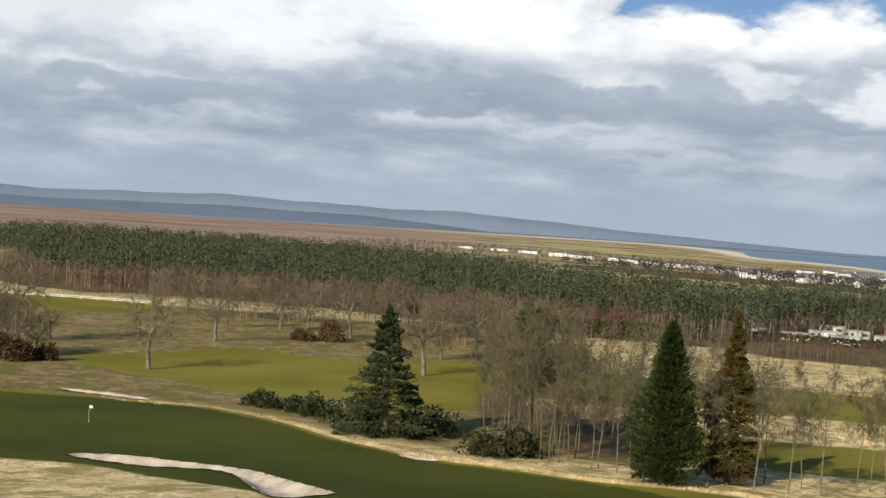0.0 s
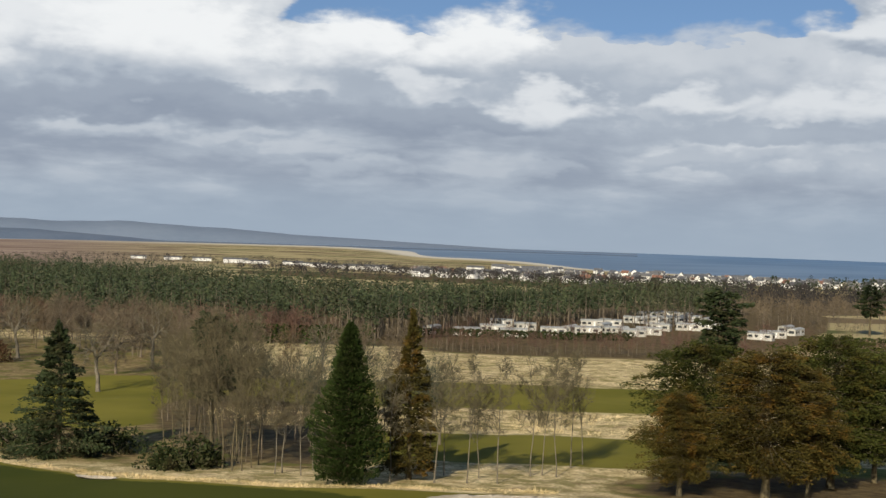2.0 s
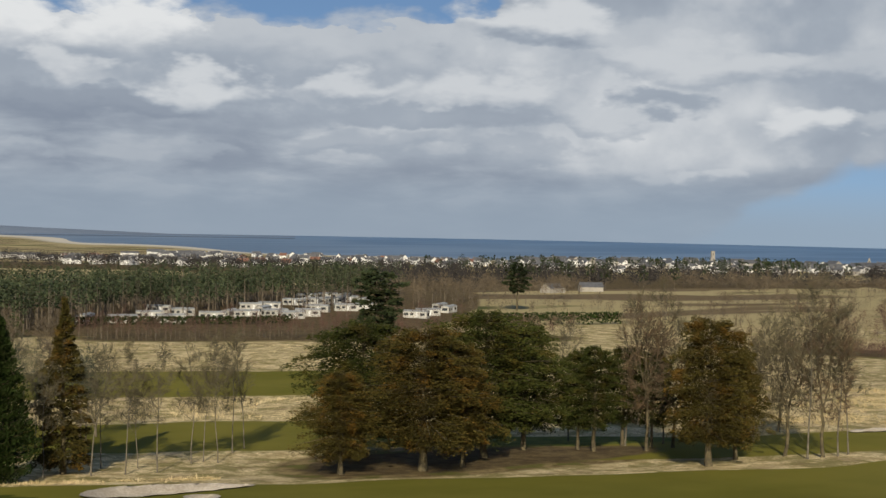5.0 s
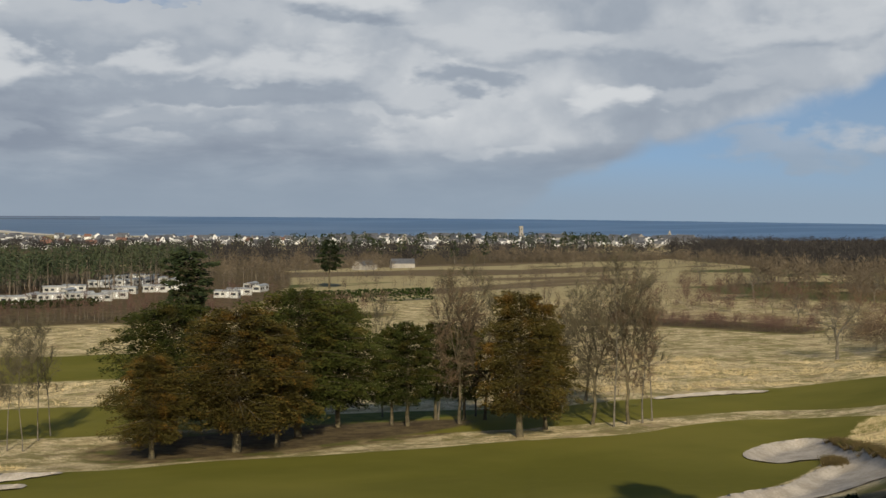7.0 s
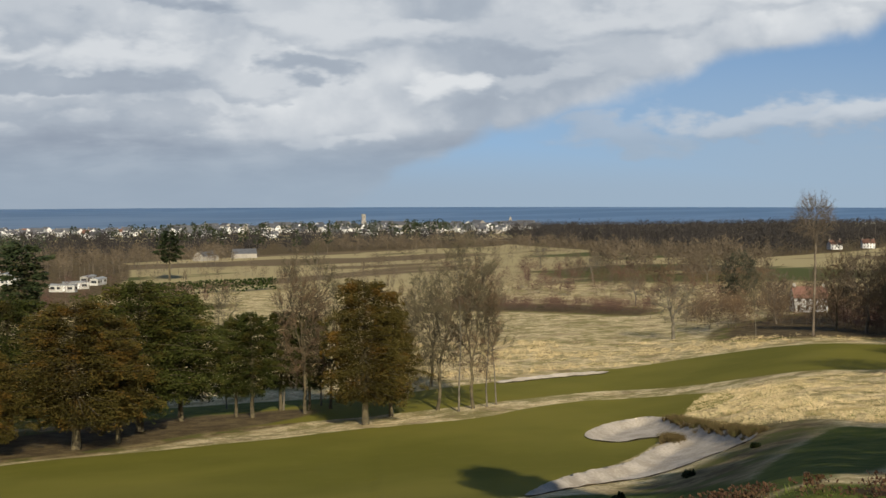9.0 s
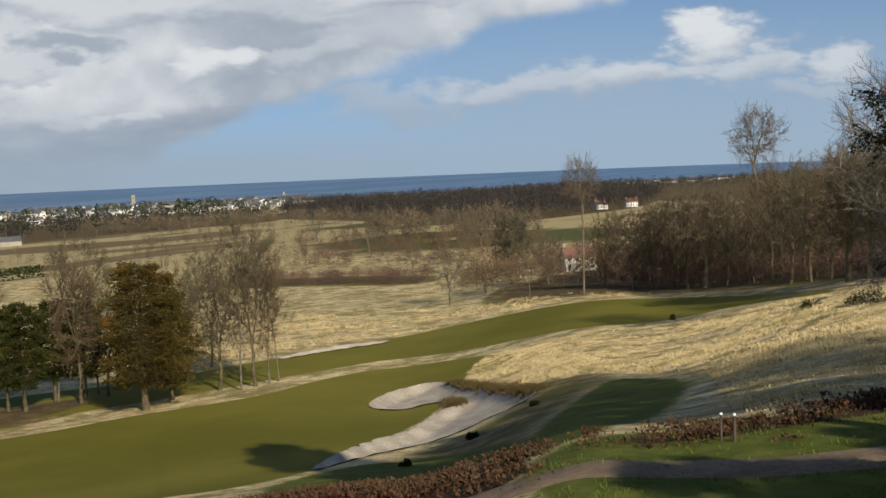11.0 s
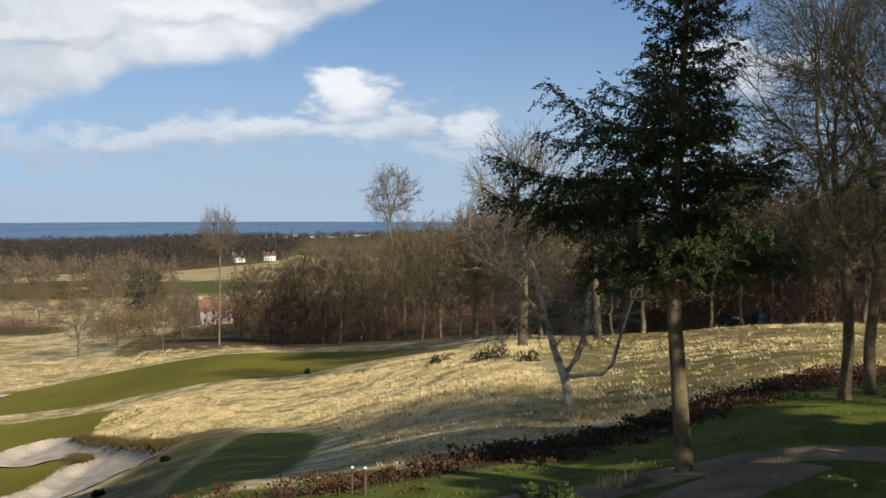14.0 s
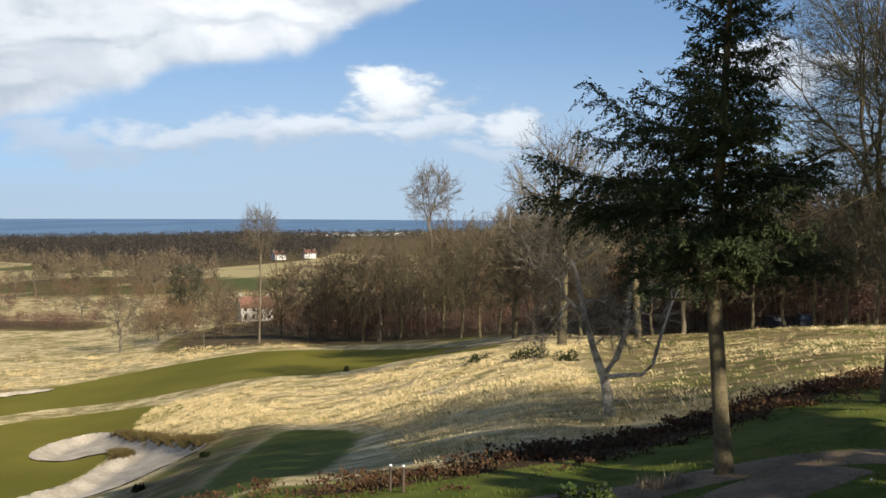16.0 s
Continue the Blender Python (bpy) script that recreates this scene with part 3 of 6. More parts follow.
# ---- mesh helpers ----
class Shape:
    """Gathers corners and faces, then makes one mesh."""

    def __init__(self):
        self.v, self.f, self.n = [], [], 0

    def put(self, verts, faces):
        verts, faces = np.asarray(verts, float).reshape(-1, 3), np.asarray(faces, int)
        self.v.append(verts)
        self.f.append(faces + self.n)
        self.n += len(verts)

    def mesh(self, name, mats, flat=False):
        me = bpy.data.meshes.new(name)
        v = np.concatenate(self.v)
        me.vertices.add(len(v))
        me.vertices.foreach_set("co", v.ravel())
        sizes = np.concatenate([np.full(len(f), f.shape[1]) for f in self.f])
        loops = np.concatenate([f.ravel() for f in self.f])
        me.loops.add(len(loops))
        me.loops.foreach_set("vertex_index", loops)
        me.polygons.add(len(sizes))
        me.polygons.foreach_set("loop_start", np.concatenate([[0], np.cumsum(sizes)[:-1]]))
        me.polygons.foreach_set("use_smooth", np.full(len(sizes), not flat))
        for m in (mats if isinstance(mats, (list, tuple)) else [mats]):
            me.materials.append(M[m])
        me.update(calc_edges=True)
        me.validate()
        return me

    def tube(self, pts, radii, sides=5, cap=True):
        pts, radii = np.asarray(pts, float), np.asarray(radii, float)
        d = np.gradient(pts, axis=0)
        d /= np.linalg.norm(d, axis=1)[:, None] + 1e-9
        ref = np.where(np.abs(d[:, 2:3]) < 0.9, [[0, 0, 1.0]], [[1.0, 0, 0]])
        a = np.cross(d, ref)
        a /= np.linalg.norm(a, axis=1)[:, None] + 1e-9
        c = np.cross(d, a)
        ang = np.arange(sides) * 2 * np.pi / sides
        ring = pts[:, None] + radii[:, None, None] * (a[:, None] * np.cos(ang)[None, :, None] + c[:, None] * np.sin(ang)[None, :, None])
        k = len(pts)
        i, j = np.meshgrid(np.arange(k - 1), np.arange(sides), indexing="ij")
        i, j = i.ravel(), j.ravel()
        q = np.stack([i * sides + j, i * sides + (j + 1) % sides, (i + 1) * sides + (j + 1) % sides, (i + 1) * sides + j], 1)
        self.put(ring, q)

    def spikes(self, base, tip, width):
        """Thin three-sided twigs, all at once."""
        base, tip = np.asarray(base), np.asarray(tip)
        n = len(base)
        d = tip - base
        d /= np.linalg.norm(d, axis=1)[:, None] + 1e-9
        a = np.cross(d, np.where(np.abs(d[:, 2:3]) < 0.9, [[0, 0, 1.0]], [[1.0, 0, 0]]))
        a /= np.linalg.norm(a, axis=1)[:, None] + 1e-9
        c = np.cross(d, a)
        w = np.asarray(width).reshape(-1, 1)
        v = np.stack([base + a * w, base - a * w * 0.5 + c * w * 0.87, base - a * w * 0.5 - c * w * 0.87, tip], 1)
        f = np.array([[0, 1, 3], [1, 2, 3], [2, 0, 3]])
        self.put(v, (np.arange(n)[:, None, None] * 4 + f[None]).reshape(-1, 3))

    def blades(self, base, tip, width, rng):
        """Thin flat twigs or grass blades, one triangle each."""
        base, tip = np.asarray(base), np.asarray(tip)
        n = len(base)
        a = np.cross(tip - base, rng.normal(0, 1, (n, 3)))
        a /= np.linalg.norm(a, axis=1)[:, None] + 1e-9
        w = np.asarray(width).reshape(-1, 1)
        self.put(np.stack([base + a * w, base - a * w, tip], 1), np.arange(n * 3).reshape(-1, 3))

    def sprays(self, centre, along, size, rng, width=0.45, fold=0.25):
        """Leaf sprays: each a folded blade of two triangles along a direction."""
        centre, along = np.asarray(centre), np.asarray(along)
        n = len(centre)
        d = along / (np.linalg.norm(along, axis=1)[:, None] + 1e-9)
        s = np.cross(d, rng.normal(0, 0.55, (n, 3)) + [0, 0, 1.0])
        s /= np.linalg.norm(s, axis=1)[:, None] + 1e-9
        up = np.cross(s, d)
        z = np.asarray(size).reshape(-1, 1)
        v = np.stack([centre - d * z * 0.5, centre + s * z * width - up * z * fold * 0.5, centre + d * z * 0.55, centre - s * z * width - up * z * fold * 0.5], 1)
        f = np.array([[0, 1, 2], [0, 2, 3]])
        self.put(v, (np.arange(n)[:, None, None] * 4 + f[None]).reshape(-1, 3))

    def box(self, lo, hi):
        x0, y0, z0 = lo
        x1, y1, z1 = hi
        self.put([(x0, y0, z0), (x1, y0, z0), (x1, y1, z0), (x0, y1, z0), (x0, y0, z1), (x1, y0, z1), (x1, y1, z1), (x0, y1, z1)],
                 [(0, 3, 2, 1), (4, 5, 6, 7), (0, 1, 5, 4), (1, 2, 6, 5), (2, 3, 7, 6), (3, 0, 4, 7)])


def part(name, mesh, parent, label=""):
    ob = new(name, mesh)
    ob.parent = parent
    if label:
        ob["label"] = label
    return ob


def stand(spot, turn=0.0, size=1.0):
    return Matrix.Translation(spot) @ Matrix.Rotation(turn, 4, "Z") @ Matrix.Scale(size, 4)


def again(ob, m):
    """A further copy of a thing that was itself scaled."""
    s = ob.scale
    return copy_thing(ob, m @ Matrix.Diagonal((1 / s[0], 1 / s[1], 1 / s[2], 1)))


# ---- ground, sea and distance ----
def build_ground():
    fine = np.arange(-22, 92.01, 0.25)
    coarse = np.arange(96, 338, 4.0)
    bear = np.concatenate([fine, coarse])
    ring = np.concatenate([np.linspace(3, 24, 8), np.geomspace(25, 80, 60), np.geomspace(80.4, 250, 225), np.geomspace(252.5, 1000, 110), np.geomspace(1020, 4955, 70)])
    bb, dd = np.meshgrid(bear, ring, indexing="ij")
    x, y = xy(bb, dd)
    z = heights(x, y)
    nb, nr = bb.shape
    s = Shape()
    i, j = np.meshgrid(np.arange(nb), np.arange(nr - 1), indexing="ij")
    i, j = i.ravel(), j.ravel()
    k = (i + 1) % nb
    verts = np.concatenate([np.stack([x, y, z], -1).reshape(-1, 3), [[0, 0, z[0, 0]]]])
    s.put(verts, np.stack([i * nr + j, i * nr + j + 1, k * nr + j + 1, k * nr + j], 1))
    c = np.arange(nb)
    s.f.append(np.stack([np.full(nb, nb * nr), c * nr, ((c + 1) % nb) * nr], 1))
    me = s.mesh("ground", "ground")
    X, Y, Z = verts.T

    def zone(polys, soft):
        m = np.zeros(len(X))
        for p in polys:
            m = np.maximum(m, smooth(inside(p, X, Y, soft * 2), -soft, soft))
        return m
    d = np.hypot(X, Y)
    bear_all = np.degrees(np.arctan2(X, Y))
    far = smooth(d, 420, 640)
    shore = smooth(Z, 1.6, 0.5) * smooth(Z, -1.5, -0.2) * smooth(bear_all, -6, 8) * smooth(bear_all, 40, 30)
    for name, cols in (("zone", (zone(FAIRWAYS, 1.0), zone(LUSH, 3.0), zone(HEATH, 1.0))), ("zone2", (far, np.maximum(zone(WOOD_AND_SHADE, 6.0), 0.33 * np.maximum(zone([RISE, DULL], 14.0), zone([BANK], 4.0))), shore))):
        last = smooth(d, 1150, 1500) * smooth(bear_all, 6, -4) if name == "zone2" else zone([DARK_TURF], 4.0)
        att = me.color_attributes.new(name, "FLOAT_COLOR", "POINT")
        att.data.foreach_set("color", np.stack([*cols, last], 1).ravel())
    tagged(new("ground", me), "rolling hillside of mown fairways, dry rough and distant fields", "ground", kind="structure")


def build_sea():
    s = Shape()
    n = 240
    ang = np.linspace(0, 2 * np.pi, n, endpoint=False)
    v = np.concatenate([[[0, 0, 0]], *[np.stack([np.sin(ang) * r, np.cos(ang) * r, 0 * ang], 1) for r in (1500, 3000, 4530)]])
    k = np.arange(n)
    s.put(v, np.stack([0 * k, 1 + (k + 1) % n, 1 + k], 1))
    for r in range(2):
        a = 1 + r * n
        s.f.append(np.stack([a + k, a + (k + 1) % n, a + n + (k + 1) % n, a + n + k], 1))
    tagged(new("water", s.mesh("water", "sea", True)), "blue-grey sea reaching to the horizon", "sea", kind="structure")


def build_hills():
    """The far shore: a long low ridge that sinks into the sea."""
    b = np.linspace(-40, 22, 300)
    base = np.interp(b, [-40, -18, -9, 0, 7, 12, 17, 22], [70, 54, 60, 54, 30, 14, 0.5, 0.0])
    rough = 4 * np.sin(b * 0.5) + 2 * np.sin(b * 1.3 + 1) + 0.8 * np.sin(b * 3.1)
    for near, top, mat, label in ((4270, 1.0, "hills", "hazy blue hills beyond the estuary"), (4000, 0.5, "low_hills", "low headland across the water, hazed blue-grey")):
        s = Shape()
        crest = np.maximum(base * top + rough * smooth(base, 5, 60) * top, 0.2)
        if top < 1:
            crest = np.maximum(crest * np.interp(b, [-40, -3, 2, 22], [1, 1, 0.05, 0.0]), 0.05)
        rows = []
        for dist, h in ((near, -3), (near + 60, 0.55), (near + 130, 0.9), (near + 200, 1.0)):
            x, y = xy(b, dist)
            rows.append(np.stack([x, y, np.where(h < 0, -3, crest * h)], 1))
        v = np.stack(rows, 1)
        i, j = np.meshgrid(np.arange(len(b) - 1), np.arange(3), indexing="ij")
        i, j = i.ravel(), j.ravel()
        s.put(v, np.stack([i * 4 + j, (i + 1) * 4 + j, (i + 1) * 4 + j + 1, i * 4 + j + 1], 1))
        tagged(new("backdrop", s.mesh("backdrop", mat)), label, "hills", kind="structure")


def build_bunker(name, poly):
    lo, hi = poly.min(0) - 0.6, poly.max(0) + 0.6
    step = 0.45
    gx, gy = np.meshgrid(np.arange(lo[0], hi[0], step), np.arange(lo[1], hi[1], step), indexing="ij")
    d = inside(poly, gx, gy)
    # pull the outer corners on to the outline
    e = 0.05
    sx = (inside(poly, gx + e, gy) - d) / e
    sy = (inside(poly, gx, gy + e) - d) / e
    pull = np.where((d < 0) & (d > -0.75), -d, 0)
    x, y = gx + sx * pull, gy + sy * pull
    z = heights(x, y) + 0.10 + 0.05 * np.sin(x * 1.7 + np.sin(y)) * np.cos(y * 1.3)
    ok = d > -0.75
    i, j = np.nonzero(ok[:-1, :-1] & ok[1:, :-1] & ok[1:, 1:] & ok[:-1, 1:] & ((d[:-1, :-1] + d[1:, 1:]) > -0.9))
    n = gx.shape[1]
    s = Shape()
    s.put(np.stack([x, y, z], -1).reshape(-1, 3), np.stack([i * n + j, (i + 1) * n + j, (i + 1) * n + j + 1, i * n + j + 1], 1))
    tagged(new("bunker", s.mesh("bunker", "sand")), "pale raked sand bunker with a ragged turf edge", "bunker", "bunkers of the course", "structure")


def build_road(line, width):
    p = np.array([xy(b, d) for b, d in line])
    for _ in range(3):
        q = np.stack([p[:-1] * 0.75 + p[1:] * 0.25, p[:-1] * 0.25 + p[1:] * 0.75], 1).reshape(-1, 2)
        p = np.concatenate([p[:1], q, p[-1:]])
    d = np.gradient(p, axis=0)
    side = np.stack([-d[:, 1], d[:, 0]], 1) / (np.linalg.norm(d, axis=1)[:, None] + 1e-9)
    rows = []
    for k in np.linspace(-1, 1, 9):
        wob = 1 + 0.05 * np.sin(np.arange(len(p)) * 0.9 + k)
        q = p + side * (k * width / 2 * wob)[:, None]
        rows.append(np.column_stack([q, heights(q[:, 0], q[:, 1]) + 0.06 - 0.05 * abs(k) ** 4]))
    v = np.stack(rows, 1)
    i, j = np.meshgrid(np.arange(len(p) - 1), np.arange(8), indexing="ij")
    i, j = i.ravel(), j.ravel()
    s = Shape()
    s.put(v, np.stack([i * 9 + j, (i + 1) * 9 + j, (i + 1) * 9 + j + 1, i * 9 + j + 1], 1))
    tagged(new("road", s.mesh("road", "road")), "narrow worn tarmac drive beside grass verges", "road", kind="structure")


build_ground()
build_sea()
build_hills()
for key, poly in BUNKERS.items():
    build_bunker(key, poly)
build_road(ROAD[0], 2.6)
build_road(ROAD[1], 3.2)
build_road([(66.5, 178), (68, 170), (69.5, 164), (71.5, 160), (74, 158)], 2.5)


# ---- trees ----
def unit(v):
    return v / (np.linalg.norm(v) + 1e-9)


def bare_tree(seed, form, height, trunk_r, detail=1.0, fine=1.0):
    """Wood of a leafless tree: returns the trunk with limbs and the crown of fine twigs."""
    rng = np.random.default_rng(seed)
    wood, twigs = Shape(), Shape()
    tb, tt, tw = [], [], []
    clear, spread, rise, limbs, reach, lean, leader = form

    def limb(start, d, length, r, level):
        k = 6 if level < 2 else 4
        pts, rad = [start], [r]
        p, dd = start.copy(), d.copy()
        for i in range(k):
            dd = unit(dd + rng.normal(0, 0.13 + 0.06 * level, 3) + np.array([0, 0, rise * 0.12]))
            p = p + dd * length / k
            pts.append(p)
            rad.append(max(r * (1 - 0.8 * (i + 1) / k), 0.012))
        pts = np.array(pts)
        wood.tube(pts, rad, 7 if level == 0 else 5 if level == 1 else 3)
        if level >= 2:
            n = int(rng.integers(8, 13) * detail)
            for t in rng.uniform(0.15, 1.0, n):
                q = pts[0] + 0 * d
                x = t * k
                i = min(int(x), k - 1)
                q = pts[i] + (pts[i + 1] - pts[i]) * (x - i)
                e = unit(dd + rng.normal(0, spread * 1.35, 3) + np.array([0, 0, rise * 0.15]))
                L = length * rng.uniform(0.4, 0.9)
                tip = q + e * L
                tb.append(q), tt.append(tip), tw.append(0.022 * fine * height / 14)
                for _ in range(int(rng.integers(4, 8) * detail)):
                    s = rng.uniform(0.25, 0.95)
                    q2 = q + e * L * s
                    e2 = unit(e + rng.normal(0, 0.6, 3))
                    tb.append(q2), tt.append(q2 + e2 * L * rng.uniform(0.3, 0.75)), tw.append(0.013 * fine * height / 14)
            return
        n = int((7 if level == 1 else 0) * (0.7 + 0.3 * detail)) + int(rng.integers(0, 3))
        for t in np.linspace(0.25, 0.98, n):
            x = t * k
            i = min(int(x), k - 1)
            q = pts[i] + (pts[i + 1] - pts[i]) * (x - i)
            e = unit(dd * 0.8 + rng.normal(0, spread, 3) + np.array([0, 0, rise * 0.3]))
            limb(q, e, length * rng.uniform(0.35, 0.6) * (1.2 - 0.5 * t), rad[i] * 0.6, level + 1)

    # stem
    k = 9
    pts, rad = [np.array([0, 0, -0.3])], [trunk_r * 1.5]
    d = unit(np.array([rng.normal(0, lean), rng.normal(0, lean), 1.0]))
    p = np.array([0, 0, 0.35])
    pts.append(p), rad.append(trunk_r * 1.08)
    for i in range(k):
        d = unit(d + np.append(rng.normal(0, 0.05 + lean * 0.5, 2), 0.12))
        p = p + d * height * 0.93 * leader / k
        pts.append(p)
        rad.append(max(trunk_r * (1 - 0.93 * ((i + 1) / k) ** 0.9), 0.025))
    pts, rad = np.array(pts), np.array(rad)
    wood.tube(pts, rad, 8)
    for t in np.linspace(clear, 0.97, limbs):
        t = min(t + rng.uniform(-0.02, 0.02), 0.98)
        x = 1 + t * k
        i = min(int(x), k)
        q = pts[i] + (pts[min(i + 1, k + 1)] - pts[i]) * (x - i)
        a = rng.uniform(0, 2 * np.pi)
        up = 0.25 + rise * (0.5 + 0.6 * t)
        e = unit(np.array([np.cos(a), np.sin(a), up]))
        L = height * reach * (1.15 - 0.9 * abs(t - 0.6)) * rng.uniform(0.75, 1.15)
        limb(q, e, L, rad[i] * 0.55, 1)
    twigs.blades(np.array(tb), np.array(tt), np.array(tw), rng)
    return wood, twigs


def fan_tree(seed, form, height, trunk_r, detail=1.0, fine=1.0):
    """A leafless tree whose limbs part again and again until they fill a rounded crown."""
    rng = np.random.default_rng(seed)
    wood, twigs = Shape(), Shape()
    clear, mid, wide, tall, low, count = form
    d = rng.normal(0, 1, (count * 4, 3))
    d /= np.linalg.norm(d, axis=1)[:, None]
    a = np.arctan2(d[:, 1], d[:, 0])
    lump = 1 + 0.10 * np.sin(3 * a + seed) + 0.08 * np.sin(5 * a + 4 * d[:, 2] + 2 * seed)
    r = rng.uniform(0.10, 1, len(d)) ** 0.42 * lump
    ends = np.column_stack([d[:, 0] * wide * r, d[:, 1] * wide * r, mid + d[:, 2] * tall * r]) * height
    ends = ends[ends[:, 2] > low * height][:count]
    tb, tt, tw = [], [], []
    full = len(ends)

    def thick(n):
        return max(trunk_r * 0.86 * (n / full) ** 0.44, 0.010 * fine * height / 14)

    def grow(p, way, pts):
        n = len(pts)
        v = pts.mean(0) - p
        far = np.linalg.norm(v)
        step = unit(0.5 * way + 0.6 * unit(v) + rng.normal(0, 0.10, 3))
        if n <= 2:
            for e in pts:
                L = np.linalg.norm(e - p)
                m = p + step * L * 0.5 + rng.normal(0, 0.05, 3) * L
                wood.tube([p, m, e], [thick(1), thick(1) * 0.8, thick(1) * 0.35], 3)
                out = unit(e - m)
                for _ in range(int(7 * detail)):
                    q = m + (e - m) * rng.uniform(-0.4, 1.0)
                    w = unit(out + rng.normal(0, 0.55, 3) + np.array([0, 0, 0.12]))
                    k = height * rng.uniform(0.025, 0.065)
                    tb.append(q), tt.append(q + w * k), tw.append(0.010 * fine * height / 14)
                    tb.append(q + w * k * 0.5), tt.append(q + w * k * 0.5 + unit(w + rng.normal(0, 0.6, 3)) * k * 0.6), tw.append(0.007 * fine * height / 14)
            return
        q = p + step * far * (0.27 if n > 12 else 0.36)
        wood.tube([p, (p + q) / 2 + rng.normal(0, 0.02, 3) * far, q], [thick(n), thick(n) * 0.95, thick(n) * 0.9], 7 if n > full * 0.2 else 5 if n > 12 else 3)
        way = unit(q - p)
        u = pts - q
        u = u / (np.linalg.norm(u, axis=1)[:, None] + 1e-9)
        axis = np.linalg.svd(u - u.mean(0), full_matrices=False)[2][0]
        k = u @ axis
        cut = np.quantile(k, rng.uniform(0.32, 0.68))
        one, two = pts[k <= cut], pts[k > cut]
        for part_of in (one, two):
            if len(part_of):
                grow(q, way, part_of)
    top = np.array([rng.normal(0, 0.01), rng.normal(0, 0.01), clear]) * height
    wood.tube([[0, 0, -0.3], [0, 0, 0.3], top * 0.5 + rng.normal(0, 0.05, 3), top], [trunk_r * 1.5, trunk_r * 1.08, trunk_r * 0.95, trunk_r * 0.86], 9)
    grow(top, np.array([0, 0, 1.0]), ends)
    twigs.blades(np.array(tb), np.array(tt), np.array(tw), rng)
    return wood, twigs


#         clear  mid  wide  tall  low  limbs
F_DOME = (0.34, 0.66, 0.27, 0.33, 0.42, 460)
F_OAK = (0.20, 0.56, 0.40, 0.42, 0.26, 240)
F_ROUND = (0.16, 0.56, 0.34, 0.42, 0.14, 420)
F_LOFTY = (0.50, 0.80, 0.19, 0.20, 0.54, 260)
F_TALL = (0.15, 0.56, 0.22, 0.43, 0.08, 340)
F_DRIVE = (0.20, 0.58, 0.31, 0.42, 0.20, 800)
#          clear spread rise limbs reach lean leader
SLENDER = (0.36, 0.42, 0.7, 17, 0.19, 0.02, 1.0)


def crown_profile(kind, t):
    if kind == "cypress":
        return np.minimum(1.0, (1 - t) ** 0.62 * 1.22) * np.where(t < 0.08, 0.8 + 2.5 * t, 1)
    if kind == "spire":
        return (1 - t) ** 0.85 * np.where(t < 0.1, 0.7 + 3 * t, 1)
    if kind == "yew":
        return np.sqrt(np.clip(1 - (np.clip(t - 0.30, -0.30, 1) / 0.74) ** 2, 0, 1)) * np.where(t < 0.25, 0.6 + 1.6 * t, 1)
    return np.sqrt(np.clip(1 - (t * 2 - 1) ** 2, 0, 1))


